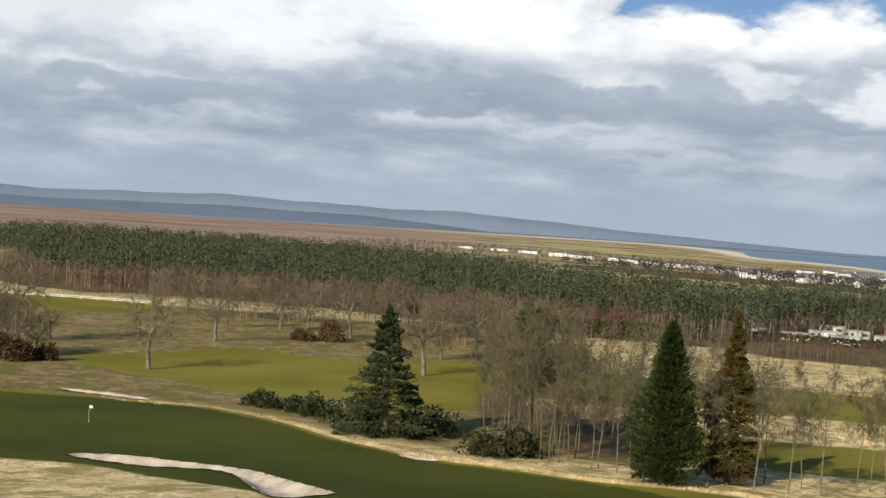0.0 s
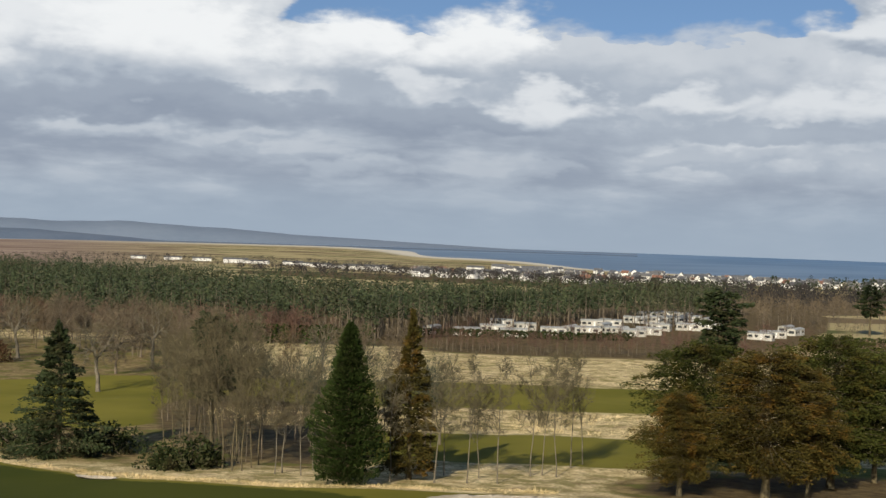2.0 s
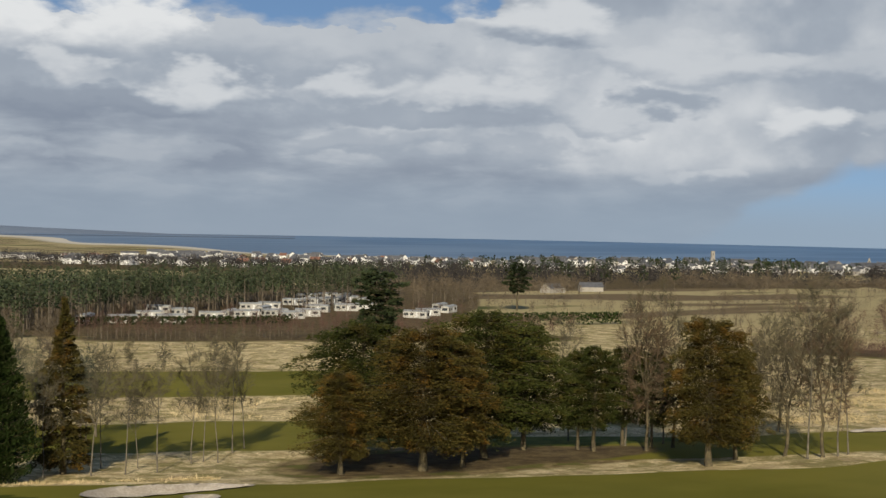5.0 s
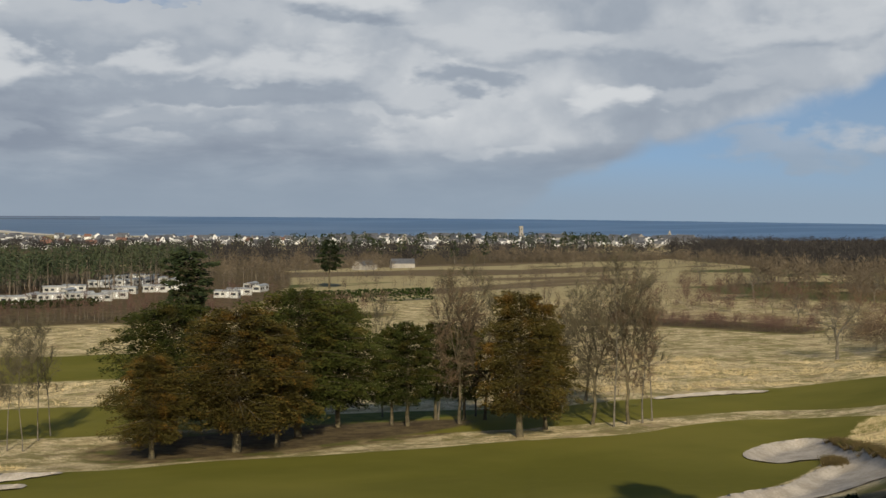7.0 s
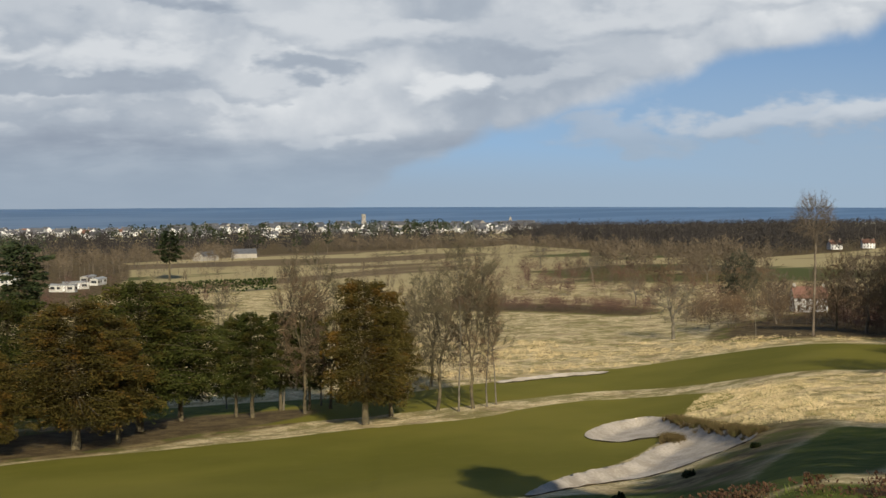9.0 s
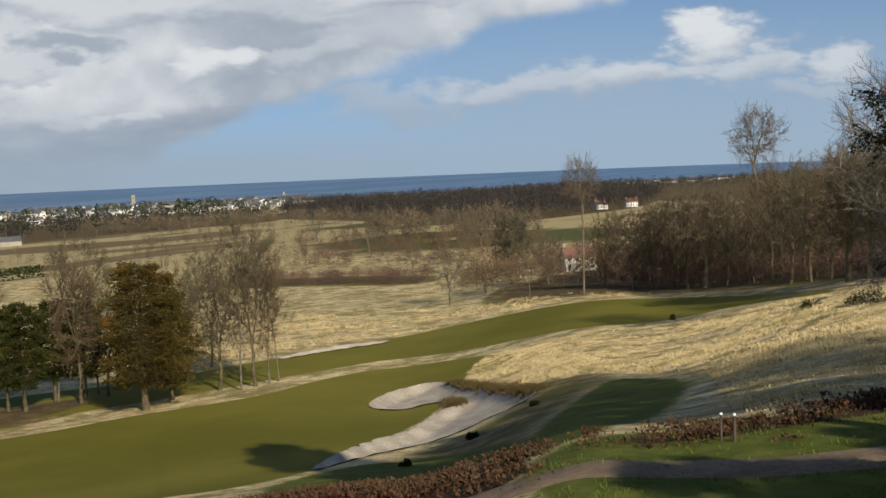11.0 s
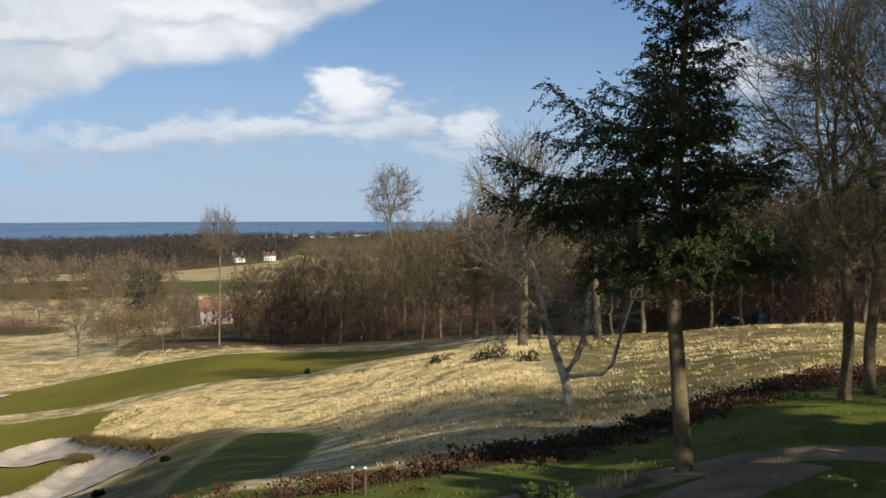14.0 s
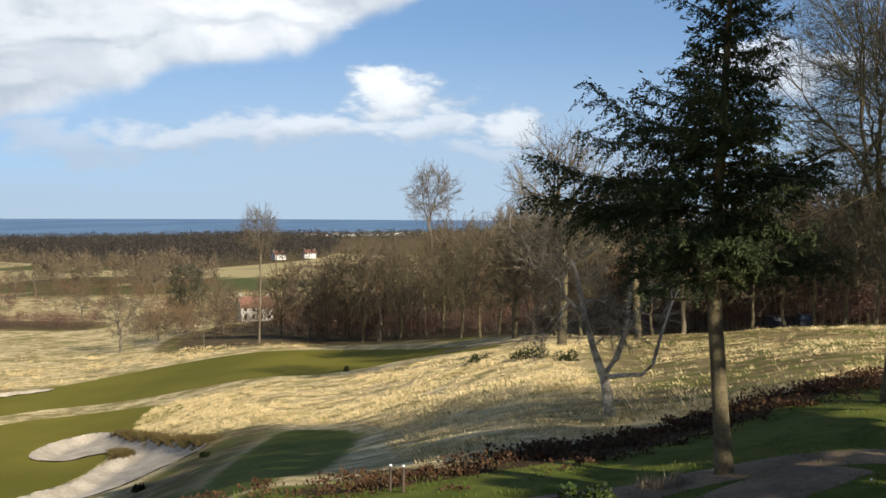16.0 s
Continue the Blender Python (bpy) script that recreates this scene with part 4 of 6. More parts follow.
def evergreen(seed, kind, height, width, clear, branches, per, size, trunk_r, droop=-0.1, ragged=0.25):
    """An evergreen: a stem, boughs and needle sprays along them."""
    rng = np.random.default_rng(seed)
    wood, leaves = Shape(), Shape()
    top = height
    k = 8
    zs = np.linspace(-0.3, top * 0.97, k)
    stem = np.column_stack([np.cumsum(rng.normal(0, 0.06, k)) * (zs > 1), np.cumsum(rng.normal(0, 0.06, k)) * (zs > 1), zs])
    wood.tube(stem, trunk_r * np.concatenate([[1.4], np.linspace(1.0, 0.1, k - 1)]), 9)
    cs, al, sz = [], [], []
    lump = rng.uniform(0, 6.28, 8)
    for n in range(branches):
        t = (n + rng.uniform(0, 1)) / branches
        z = clear + (top - clear) * t
        a = n * 2.39996 + rng.normal(0, 0.35)
        bump = 1 + 0.22 * np.sin(a * 2 + lump[0] + t * 5) + 0.12 * np.sin(a * 3 + lump[1] - t * 9)
        r = width / 2 * float(crown_profile(kind, np.array(t))) * bump * rng.uniform(1 - ragged, 1.08)
        r = max(r, 0.25)
        c = np.array([np.interp(z, zs, stem[:, 0]), np.interp(z, zs, stem[:, 1]), z])
        d = np.array([np.cos(a), np.sin(a), 0])
        rise = droop + (0.55 * t if kind != "yew" else 0.35 * t) + rng.normal(0, 0.06)
        m = 5
        s = np.linspace(0, 1, m)
        bough = c + d * (r * s)[:, None] + np.array([0, 0, 1]) * (rise * r * s - 0.18 * r * s * s * (1 if kind == "spire" else 0.5))[:, None]
        wood.tube(bough, np.linspace(max(trunk_r * 0.28 * (1 - t * 0.7), 0.02), 0.01, m), 3)
        cnt = max(int(per * (0.35 + r / (width / 2))), 5)
        q = rng.uniform(0.12 if kind == "cypress" else 0.22, 1.03, cnt) ** 0.7
        side = np.array([-d[1], d[0], 0])
        off = rng.normal(0, 1, cnt) * 0.22 * r * (0.45 + 0.7 * np.sin(np.pi * np.clip(q, 0, 1)))
        base = c + d * (r * q)[:, None] + np.array([0, 0, 1]) * (rise * r * q - 0.18 * r * q * q)[:, None]
        pos = base + side * off[:, None] + np.array([0, 0, 1]) * (rng.normal(0, 0.20 if kind == "yew" else 0.16, cnt) - np.abs(off) * 0.12)[:, None]
        way = d[None] + side[None] * (off / (0.25 * r + 0.1))[:, None] * 0.8 + rng.normal(0, 0.28, (cnt, 3))
        way[:, 2] += {"cypress": 0.9, "spire": -0.15, "yew": -0.02}.get(kind, 0)
        cs.append(pos), al.append(way), sz.append(size * rng.uniform(0.6, 1.25, cnt))
    leaves.sprays(np.concatenate(cs), np.concatenate(al), np.concatenate(sz), rng, 0.26, 0.2)
    return wood, leaves


def tree_thing(name, wood, crown, bark, foliage, label, category, group=""):
    base = new(name)
    base.empty_display_size = 0.5
    part("trunk", wood.mesh("trunk", bark), base)
    part("crown", crown.mesh("crown", foliage, True), base)
    return tagged(base, label, category, group)


PROTO = {}


def plant(key, make, bearing, dist, height, proto_height, turn=0.0, label="", sink=0.0, thin=1.0):
    """Stands a tree of that key on the ground; the first is built, further ones are copies."""
    spot = ground(bearing, dist)
    spot.z -= sink
    s = height / proto_height
    m = stand(spot, turn, s) @ Matrix.Diagonal((thin, thin, 1, 1))
    if key not in PROTO:
        ob = PROTO[key] = make()
        ob.matrix_basis = m
    else:
        ob = again(PROTO[key], m)
    if label:
        ob["label"] = label
    return ob


def make_bare(seed, form, bark, twig, name, label, r=0.25, detail=1.0, group="", fine=1.0):
    def go():
        wood, tw = (bare_tree if len(form) == 7 else fan_tree)(seed, form, 14.0, r, detail, fine)
        return tree_thing(name, wood, tw, bark, twig, label, "tree", group)
    return go


BARE = {}
for i in range(3):
    BARE["slender%d" % i] = make_bare(10 + i, SLENDER, "pale_bark", "olive_twig", "alder_tree", "slender leafless tree with a pale grey stem in rough grass", 0.095, 0.8, "", 0.95)
    BARE["dusky%d" % i] = make_bare(80 + i, SLENDER, "mossy_bark", "olive_twig", "birch_tree", "slender dark leafless tree in a crowded clump", 0.10, 0.85, "", 0.8)
    BARE["dome%d" % i] = make_bare(50 + i, F_DOME, "mossy_bark", "twig", "beech_tree", "great domed leafless tree with fine pale twigs", 0.28, 1.2, "", 1.0)
    BARE["tall%d" % i] = make_bare(20 + i, F_TALL, "mossy_bark", ("twig", "warm_twig", "olive_twig")[i], "ash_tree", "tall leafless brown tree at the edge of a wood", 0.17, 1.2, "", 1.9)
    BARE["oak%d" % i] = make_bare(30 + i, F_OAK, "pale_bark", "olive_twig", "oak_tree", "gnarled leafless oak with pale lichened limbs on the course", 0.36, 1.2, "", 2.2)
    BARE["round%d" % i] = make_bare(40 + i, F_ROUND, "bark", "twig", "sycamore_tree", "round-headed leafless tree with dense brown twigs", 0.26, 1.6, "", 2.2)

BARE["lofty"] = make_bare(71, F_LOFTY, "bark", "twig", "elm_tree", "lofty leafless tree with a small high crown", 0.14, 1.3, "", 1.2)


BARE["ivy"] = make_bare(45, F_ROUND, "mossy_bark", "ivy_twig", "ash_tree", "dark round-headed tree clad in ivy below a wood", 0.26, 2.2, "", 3.0)


def bare(key, bearing, dist, height, turn=0.0, label="", thin=1.0):
    return plant(key, BARE[key], bearing, dist, height, 14.0, turn, label, 0.1, thin)


rnd = random.Random(5)
# oaks and open trees beyond the near green
for b, d, h, k, lab in ((-12.1, 274, 18, "oak0", "pale forked leafless tree standing on a fairway"), (-17.4, 330, 24, "round1", ""), (-18.6, 292, 17, "round0", ""), (-17.6, 288, 13, "round2", ""), (-16.6, 292, 10, "round1", ""), (-19.4, 285, 18, "tall1", ""), (-16.1, 338, 9, "oak1", ""),
                        (-8.9, 395, 18, "tall0", ""), (-5.5, 368, 16, "oak2", ""), (-0.5, 286, 18, "oak1", "broad leafless oak with a pale trunk beside a bunker"), (1.2, 381, 19, "round2", ""),
                        (-3.0, 410, 17, "tall1", ""), (0.2, 330, 18, "round0", ""), (3.4, 300, 18, "round1", ""), (2.2, 360, 17, "tall2", ""), (-10.6, 440, 15, "tall2", ""),
                        (5.6, 330, 16, "round2", ""), (7.4, 290, 15, "tall1", ""), (10.2, 300, 17, "round0", ""), (8.8, 340, 15, "oak2", "bleached half-dead tree with bare crooked limbs"),
                        (-9.4, 345, 17, "oak0", ""), (-6.7, 392, 20, "round1", ""), (-3.7, 375, 19, "oak1", ""), (-1.9, 392, 20, "round2", ""), (1.7, 345, 19, "oak0", ""), (12.3, 270, 17, "tall0", ""), (12.0, 340, 14, "round1", "")):
    bare(k, b, d, h, rnd.uniform(0, 6), lab)
# the thin row along the edge of the fairway
for b, d, h in ((2.2, 190, 16), (3.0, 176, 14), (3.5, 192, 17), (4.5, 182, 18), (5.3, 176, 17), (6.2, 174, 15), (2.6, 186, 15), (3.2, 181, 17), (3.7, 184, 18), (4.2, 176, 18), (4.7, 170, 19), (5.1, 167, 18), (5.5, 166, 15), (5.9, 171, 15), (6.9, 163, 13), (7.2, 165, 12), (8.0, 162, 13),
                (8.5, 169, 12.5), (11.5, 168, 13), (11.8, 157, 12), (13.7, 158, 14), (14.1, 166, 13), (15.1, 159, 14.5), (15.6, 165, 12), (16.4, 160, 14), (17.8, 169, 14), (18.3, 171, 15),
                (18.9, 170, 14), (19.5, 179, 15), (20.0, 184, 14)):
    bare(("dusky%d" if b < 6.5 else "slender%d") % rnd.randrange(3), b, d, h, rnd.uniform(0, 6), "", rnd.uniform(0.85, 1.1))
for b, d, h, k in ((33.8, 196, 17, "slender0"), (36.2, 188, 20, "slender1"), (37.1, 182, 21, "tall1"), (37.8, 190, 21, "slender2"), (38.2, 185, 19, "tall2"), (41.5, 190, 17, "slender1"),
                   (42.5, 205, 19, "tall0"), (42.8, 175, 20, "tall2"), (43.7, 172, 21, "slender0"), (44.3, 174, 20, "tall1"), (44.9, 175, 19, "slender2"), (45.3, 177, 18, "slender1"), (41.0, 200, 18, "tall1")):
    bare(k, b, d, h, rnd.uniform(0, 6))
# scattered trees of the middle distance
for b, d, h, k in ((52.8, 278, 14, "oak1"), (55.5, 372, 17.5, "ivy"), (59.6, 330, 12, "round1"), (50.2, 391, 12, "slender0"), (51.2, 395, 10, "oak0"), (57.0, 300, 13, "round2"),
                   (47.2, 650, 14, "oak2"), (48.6, 520, 14, "round1"), (49.4, 540, 13, "oak1"), (53.6, 480, 15, "round2"), (56.2, 262, 12, "slender1"), (54.2, 500, 13, "oak0")):
    bare(k, b, d, h, rnd.uniform(0, 6))
# the wood on the rise to the east
edge = [(59.4, 262, 16.0), (60.6, 255, 16.8), (61.4, 250, 19.2), (62.3, 246, 18.4), (62.9, 240, 20.0), (63.6, 236, 19.2), (64.5, 232, 18.4), (65.1, 246, 19.2), (65.6, 228, 16.8), 
        (66.4, 215, 20.2), (67.1, 204, 19.3), (67.9, 196, 18.4), (68.7, 188, 18.4), (69.4, 180, 17.5), (70.2, 174, 18.4), (71.1, 168, 17.5), (72.2, 164, 17.5), (75.2, 162, 16.6), 
        (76.5, 160, 16.6), (78.0, 158, 17.5), (79.3, 156, 17.5), (80.6, 155, 18.4), (81.8, 154, 17.5), (83.0, 152, 18.4), (84.2, 150, 17.5), (85.5, 149, 18.4), (86.8, 147, 18.4), 
        (88.0, 146, 18.4), (60.0, 290, 17.6), (61.9, 285, 19.2), (64.0, 275, 20.0), (67.6, 250, 22.1), (69.8, 225, 21.2), (71.5, 210, 20.2), (73.5, 200, 20.2), (76.0, 195, 20.2), 
        (78.6, 190, 20.2), (81.2, 188, 20.2), (83.9, 185, 20.2), (86.4, 182, 20.2), (58.6, 320, 13.6), (63.0, 310, 19.2), (66.0, 300, 23.0), (69.0, 280, 23.0)]
for b, d, h in edge:
    bare(rnd.choice(("tall0", "tall1", "tall2", "tall2", "round1", "tall0")), b, d, h, rnd.uniform(0, 6))
bare("dome0", 71.4, 140, 24.4, 1.0)
bare("dome1", 69.4, 175, 19.0, 2.0)
bare("dome2", 74.6, 150, 21, 4.0)
bare("lofty", 65.8, 262, 33, 0.5, "lofty leafless tree rising above the wood", 0.9)
bare("lofty", 58.5, 250, 26.5, 2.5, "", 0.8)
# the two tall trees by the drive
# the shade these trees stand in is put into their dark twig colour
BARE["drive"] = make_bare(61, F_DRIVE, "mossy_bark", "ivy_twig", "lime_tree", "tall leafless tree with a dark mossy trunk beside the drive", 0.17, 1.3, "", 0.62)
for b, d, h, t in ((84.7, 58, 21, 0.4), (85.7, 61, 22, 2.9), (88.6, 55, 20, 4.4), (87.0, 68, 25, 1.3), (90.3, 64, 24, 5.2)):
    bare("drive", b, d, h, t)


# unseen tall trees added beside the house to shade the drive and near slope
for k, b, d, h in (("drive", 118, 52, 24), ("drive", 103, 52, 24)):
    bare(k, b, d, h, rnd.uniform(0, 6), "tall leafless tree beside the drive")


def forked_tree():
    """The pale stag-headed tree in the rough: two leaning stems and bare crooked limbs."""
    rng = np.random.default_rng(77)
    wood, tw = Shape(), Shape()
    tb, tt, wd = [], [], []
    right = np.array([math.cos(radians(73.4)), -math.sin(radians(73.4)), 0])

    def at(u, z, depth=0.0):
        return right * u + np.array([math.sin(radians(73.4)), math.cos(radians(73.4)), 0]) * depth + np.array([0, 0, z])

    def crooked(p, d, length, r, level):
        k = 6
        pts, rad = [p], [r]
        for i in range(k):
            d = unit(d + rng.normal(0, 0.22, 3) + np.array([0, 0, 0.08]))
            p = p + d * length / k
            pts.append(p), rad.append(max(r * (1 - 0.85 * (i + 1) / k), 0.01))
        wood.tube(pts, rad, 6 if level < 2 else 4)
        if level >= 3:
            for q in pts[2:]:
                for _ in range(4):
                    e = unit(d + rng.normal(0, 0.6, 3))
                    tb.append(q), tt.append(q + e * rng.uniform(0.3, 0.9)), wd.append(0.009)
            return
        for q, w in list(zip(pts, rad))[2:]:
            for _ in range(2):
                crooked(q, unit(d + rng.normal(0, 0.75, 3)), length * rng.uniform(0.45, 0.75), max(w * 0.65, 0.014), level + 1)
    wood.tube([at(0.1, -0.3), at(0.08, 0.1), at(-0.1, 1.2), at(-0.28, 2.1)], [0.42, 0.31, 0.25, 0.24], 10)
    wood.tube([at(-0.28, 2.0), at(-0.75, 3.3), at(-1.2, 4.9), at(-1.55, 6.6)], [0.22, 0.18, 0.15, 0.12], 8)
    wood.tube([at(-0.26, 2.0), at(0.35, 2.9), at(0.75, 4.1), at(0.95, 5.6, 0.4), at(1.1, 7.2, 0.5)], [0.19, 0.16, 0.14, 0.11, 0.07], 8)
    wood.tube([at(-0.1, 1.95), at(0.7, 2.05), at(1.6, 2.1), at(2.1, 2.6), at(2.4, 3.8), at(2.9, 5.4), at(3.3, 6.3)], [0.14, 0.12, 0.10, 0.09, 0.08, 0.055, 0.03], 7)
    crooked(at(-1.55, 6.5), unit(at(-0.5, 1)), 3.2, 0.13, 1)
    crooked(at(-1.2, 4.9), unit(at(-1.0, 0.45)), 3.4, 0.11, 1)
    crooked(at(-1.3, 5.5), unit(at(0.6, 0.7, 0.3)), 2.6, 0.10, 1)
    crooked(at(1.1, 7.1), unit(at(0.1, 1, 0.3)), 2.4, 0.08, 1)
    crooked(at(0.75, 4.1), unit(at(0.8, 0.6, 0.5)), 2.2, 0.08, 2)
    crooked(at(2.9, 5.3), unit(at(0.4, 1)), 1.6, 0.05, 2)
    tw.blades(np.array(tb), np.array(tt), np.array(wd) * 1.8, rng)
    ob = tree_thing("forked_tree", wood, tw, "dead_bark", "pale_twig", "leaning forked dead-looking tree with flaking pale bark in rough grass", "tree")
    ob.matrix_basis = stand(ground(73.4, 72), 0.0, 1.1)


forked_tree()


# evergreens
def make_green(seed, kind, h, w, clear, branches, per, size, r, droop, ragged, foliage, name, label, group=""):
    def go():
        wood, lv = evergreen(seed, kind, h, w, clear, branches, per, size, r, droop, ragged)
        return tree_thing(name, wood, lv, "mossy_bark", foliage, label, "tree", group)
    return go


GREEN = {
    "cypress": (make_green(1, "cypress", 18.3, 6.9, 0.25, 520, 60, 0.36, 0.3, 0.35, 0.10, "cypress", "cypress_tree", "dense dark green conical cypress reaching the ground"), 18.3),
    "spire": (make_green(2, "spire", 20, 8.4, 1.2, 170, 130, 0.40, 0.3, 0.0, 0.40, "rusty_yew", "fir_tree", "narrow brownish fir among slender bare trees"), 20.0),
    "cedar": (make_green(3, "spire", 17.5, 15.5, 0.5, 120, 190, 0.48, 0.4, 0.04, 0.35, "cedar", "cedar_tree", "dark spreading cedar with layered boughs beside shrubs"), 17.5),
    "yew_a": (make_green(4, "yew", 17.0, 17.0, 3.5, 240, 200, 0.36, 0.42, -0.02, 0.52, "yew", "yew_tree", "broad dark green yew with flat layered sprays", "yews by the fairway"), 17.0),
    "yew_b": (make_green(5, "yew", 17.0, 14.0, 3.4, 230, 185, 0.34, 0.42, -0.02, 0.52, "rusty_yew", "yew_tree", "rusty green yew with a bare lower trunk", "yews by the fairway"), 17.0),
    "yew_c": (make_green(6, "yew", 17.0, 12.0, 4.2, 130, 170, 0.38, 0.34, 0.05, 0.45, "yew", "yew_tree", "open dark yew with a slim bare trunk", "yews by the fairway"), 17.0),
    "slim_pine": (make_green(8, "yew", 20.0, 6.0, 9.0, 70, 70, 0.6, 0.3, 0.1, 0.4, "cedar", "pine_tree", "tall slim pine with a high crown beside the drive"), 20.0),
    "pine": (make_green(7, "yew", 20.0, 11.0, 8.0, 60, 70, 1.0, 0.4, 0.1, 0.4, "cedar", "pine_tree", "dark flat-topped pine with layered boughs"), 20.0),
}


def green(key, b, d, h, turn=0.0, label="", thin=1.0):
    return plant(key, GREEN[key][0], b, d, h, GREEN[key][1], turn, label, 0.1, thin)


green("cypress", 9.9, 152, 18.3)
green("spire", 12.6, 160, 20.3)
green("cedar", -2.0, 185, 17.8)
for k, b, d, h, t, thin in (("yew_a", 25.0, 176, 17.5, 0.3, 1.0), ("yew_b", 24.1, 158, 12.0, 1.2, 1.0), ("yew_b", 27.6, 162, 17.0, 2.2, 1.12), ("yew_b", 29.3, 166, 15.0, 4.0, 0.7), ("yew_a", 30.2, 176, 19.0, 3.1, 0.95), ("yew_a", 31.9, 184, 17.0, 5.1, 0.8),
                            ("yew_c", 34.2, 185, 13.5, 0.5, 0.8), ("yew_c", 34.9, 183, 14.0, 2.5, 0.95), ("yew_c", 36.1, 188, 13.5, 1.5, 0.9), ("yew_c", 37.3, 186, 13.0, 3.9, 0.8), ("yew_b", 39.7, 165, 17.5, 5.5, 0.86), ("yew_b", 40.8, 172, 13.0, 0.9, 0.8)):
    green(k, b, d, h, t, "", thin)
green("pine", 25.6, 330, 24.0, 0.6)
green("pine", 4.2, 190, 19.0, 2.0, "dark ragged pine behind slender bare stems", 0.8)
green("pine", 31.5, 620, 22.0, 2.6)
# evergreens out of view, added to shade the drive, slope and fairway
for b, d, h, k in ((150, 23, 20, "pine"), (136, 29, 18, "pine"), (124, 36, 20, "pine"), (95, 30, 32, "slim_pine"), (110, 38, 27, "pine")):
    green(k, b, d, h, b * 0.1, "tall dark evergreen beside the drive")


def spruce():
    """The near spruce: a clean trunk, whorled drooping boughs and needle sprays on side twigs."""
    rng = np.random.default_rng(9)
    wood, lv = Shape(), Shape()
    zs = np.array([-0.3, 0.15, 1.5, 4, 6, 9, 12, 15, 18])
    stem = np.column_stack([0.0 * zs, 0.0 * zs, zs])
    lean = np.array([math.cos(radians(78.1)), -math.sin(radians(78.1)), 0])
    stem = stem + lean * (np.interp(zs, [0, 6, 18], [0.12, -0.30, 0.25]))[:, None]
    wood.tube(stem, [0.42, 0.30, 0.26, 0.235, 0.22, 0.17, 0.12, 0.07, 0.02], 14)
    cs, al, sz = [], [], []
    n = 150
    for i in range(n):
        t = (i + rng.uniform(0, 1)) / n
        z = 6.0 + 11.9 * t ** 0.95
        a = i * 2.39996 + rng.normal(0, 0.5)
        lobe = 1 + 0.24 * math.sin(a * 2 + z * 1.3) + 0.16 * math.sin(a * 3 - z * 2.1)
        r = np.interp(t, [0, 0.04, 0.17, 0.29, 0.38, 0.45, 0.53, 0.67, 0.84, 1.0], [2.6, 4.0, 4.5, 4.2, 3.1, 1.8, 1.4, 1.6, 1.1, 0.2]) * rng.uniform(0.6, 1.05) * lobe * (1 - (0.30 if t < 0.4 else 0.0) * float(np.dot([np.cos(a), np.sin(a), 0], lean)))
        c = np.array([np.interp(z, zs, stem[:, 0]), np.interp(z, zs, stem[:, 1]), z])
        d = np.array([np.cos(a), np.sin(a), 0])
        side = np.array([-d[1], d[0], 0])
        rise, sag = np.interp(t, [0, 0.5, 1], [0.10, 0.3, 0.8]) + rng.normal(0, 0.14), np.interp(t, [0, 1], [0.35, 0.1])
        s = np.linspace(0, 1, 6)

        def bough(q):
            return c + d * (r * q)[:, None] + np.array([0, 0, 1]) * (r * (rise * q - sag * q * q + 0.22 * q ** 4))[:, None]
        wood.tube(bough(s), np.linspace(0.05 * (1.1 - t * 0.7), 0.008, 6), 4)
        for q in np.arange(0.10, 1.0, 0.20 / max(r, 0.6)):
            p = bough(np.array([q]))[0]
            for sg in (-1, 1):
                L = (0.25 + r * 0.30 * (1.1 - q * 0.8)) * rng.uniform(0.5, 1.25)
                e = unit(d * rng.uniform(0.3, 0.9) + side * sg * rng.uniform(0.4, 1.0) + np.array([0, 0, rng.normal(-0.3 + 0.4 * t, 0.3)]))
                m = max(int(L / 0.024), 8)
                f = np.linspace(0.05, 1.05, m)
                cs.append(p + e * (L * f)[:, None] + np.array([0, 0, -0.22 * L]) * (f * f)[:, None] + rng.normal(0, 0.045, (m, 3)))
                al.append(e + rng.normal(0, 0.55, (m, 3)) + [0, 0, -0.15])
                sz.append(rng.uniform(0.09, 0.20, m))
        m = 9
        cs.append(bough(np.linspace(0.8, 1.05, m)) + rng.normal(0, 0.06, (m, 3)))
        al.append(d + rng.normal(0, 0.4, (m, 3)) + [0, 0, 0.2])
        sz.append(rng.uniform(0.16, 0.3, m))
    # the bare low limbs
    for u, z, L, up in ((-1, 5.4, 3.4, 0.05), (1, 5.2, 0.7, 0.3), (-1, 5.9, 2.4, 0.1), (1, 5.9, 2.0, 0.2)):
        p = np.array([0, 0, z]) + lean * -0.25
        wood.tube([p, p + lean * u * L * 0.4 + [0, 0, up * L * 0.2 - 0.1], p + lean * u * L * 0.75 + [0.1, 0.2, up * L * 0.6 + 0.1], p + lean * u * L + [0.2, 0.3, up * L + 0.3]], [0.05, 0.04, 0.028, 0.012], 5)
    lv.sprays(np.concatenate(cs), np.concatenate(al), np.concatenate(sz), rng, 0.17, 0.2)
    ob = tree_thing("spruce_tree", wood, lv, "mossy_bark", "spruce", "dark green spruce with a clean mossy trunk beside the drive", "tree")
    ob.matrix_basis = stand(ground(78.1, 41.5))


spruce()


# ---- woods, hedges and rough too many to count ----
def scatter(poly, n, rng):
    lo, hi = poly.min(0), poly.max(0)
    out = np.zeros((0, 2))
    while len(out) < n:
        p = rng.uniform(lo, hi, (n * 2, 2))
        out = np.concatenate([out, p[inside(poly, p[:, 0], p[:, 1]) > 0]])
    return out[:n]


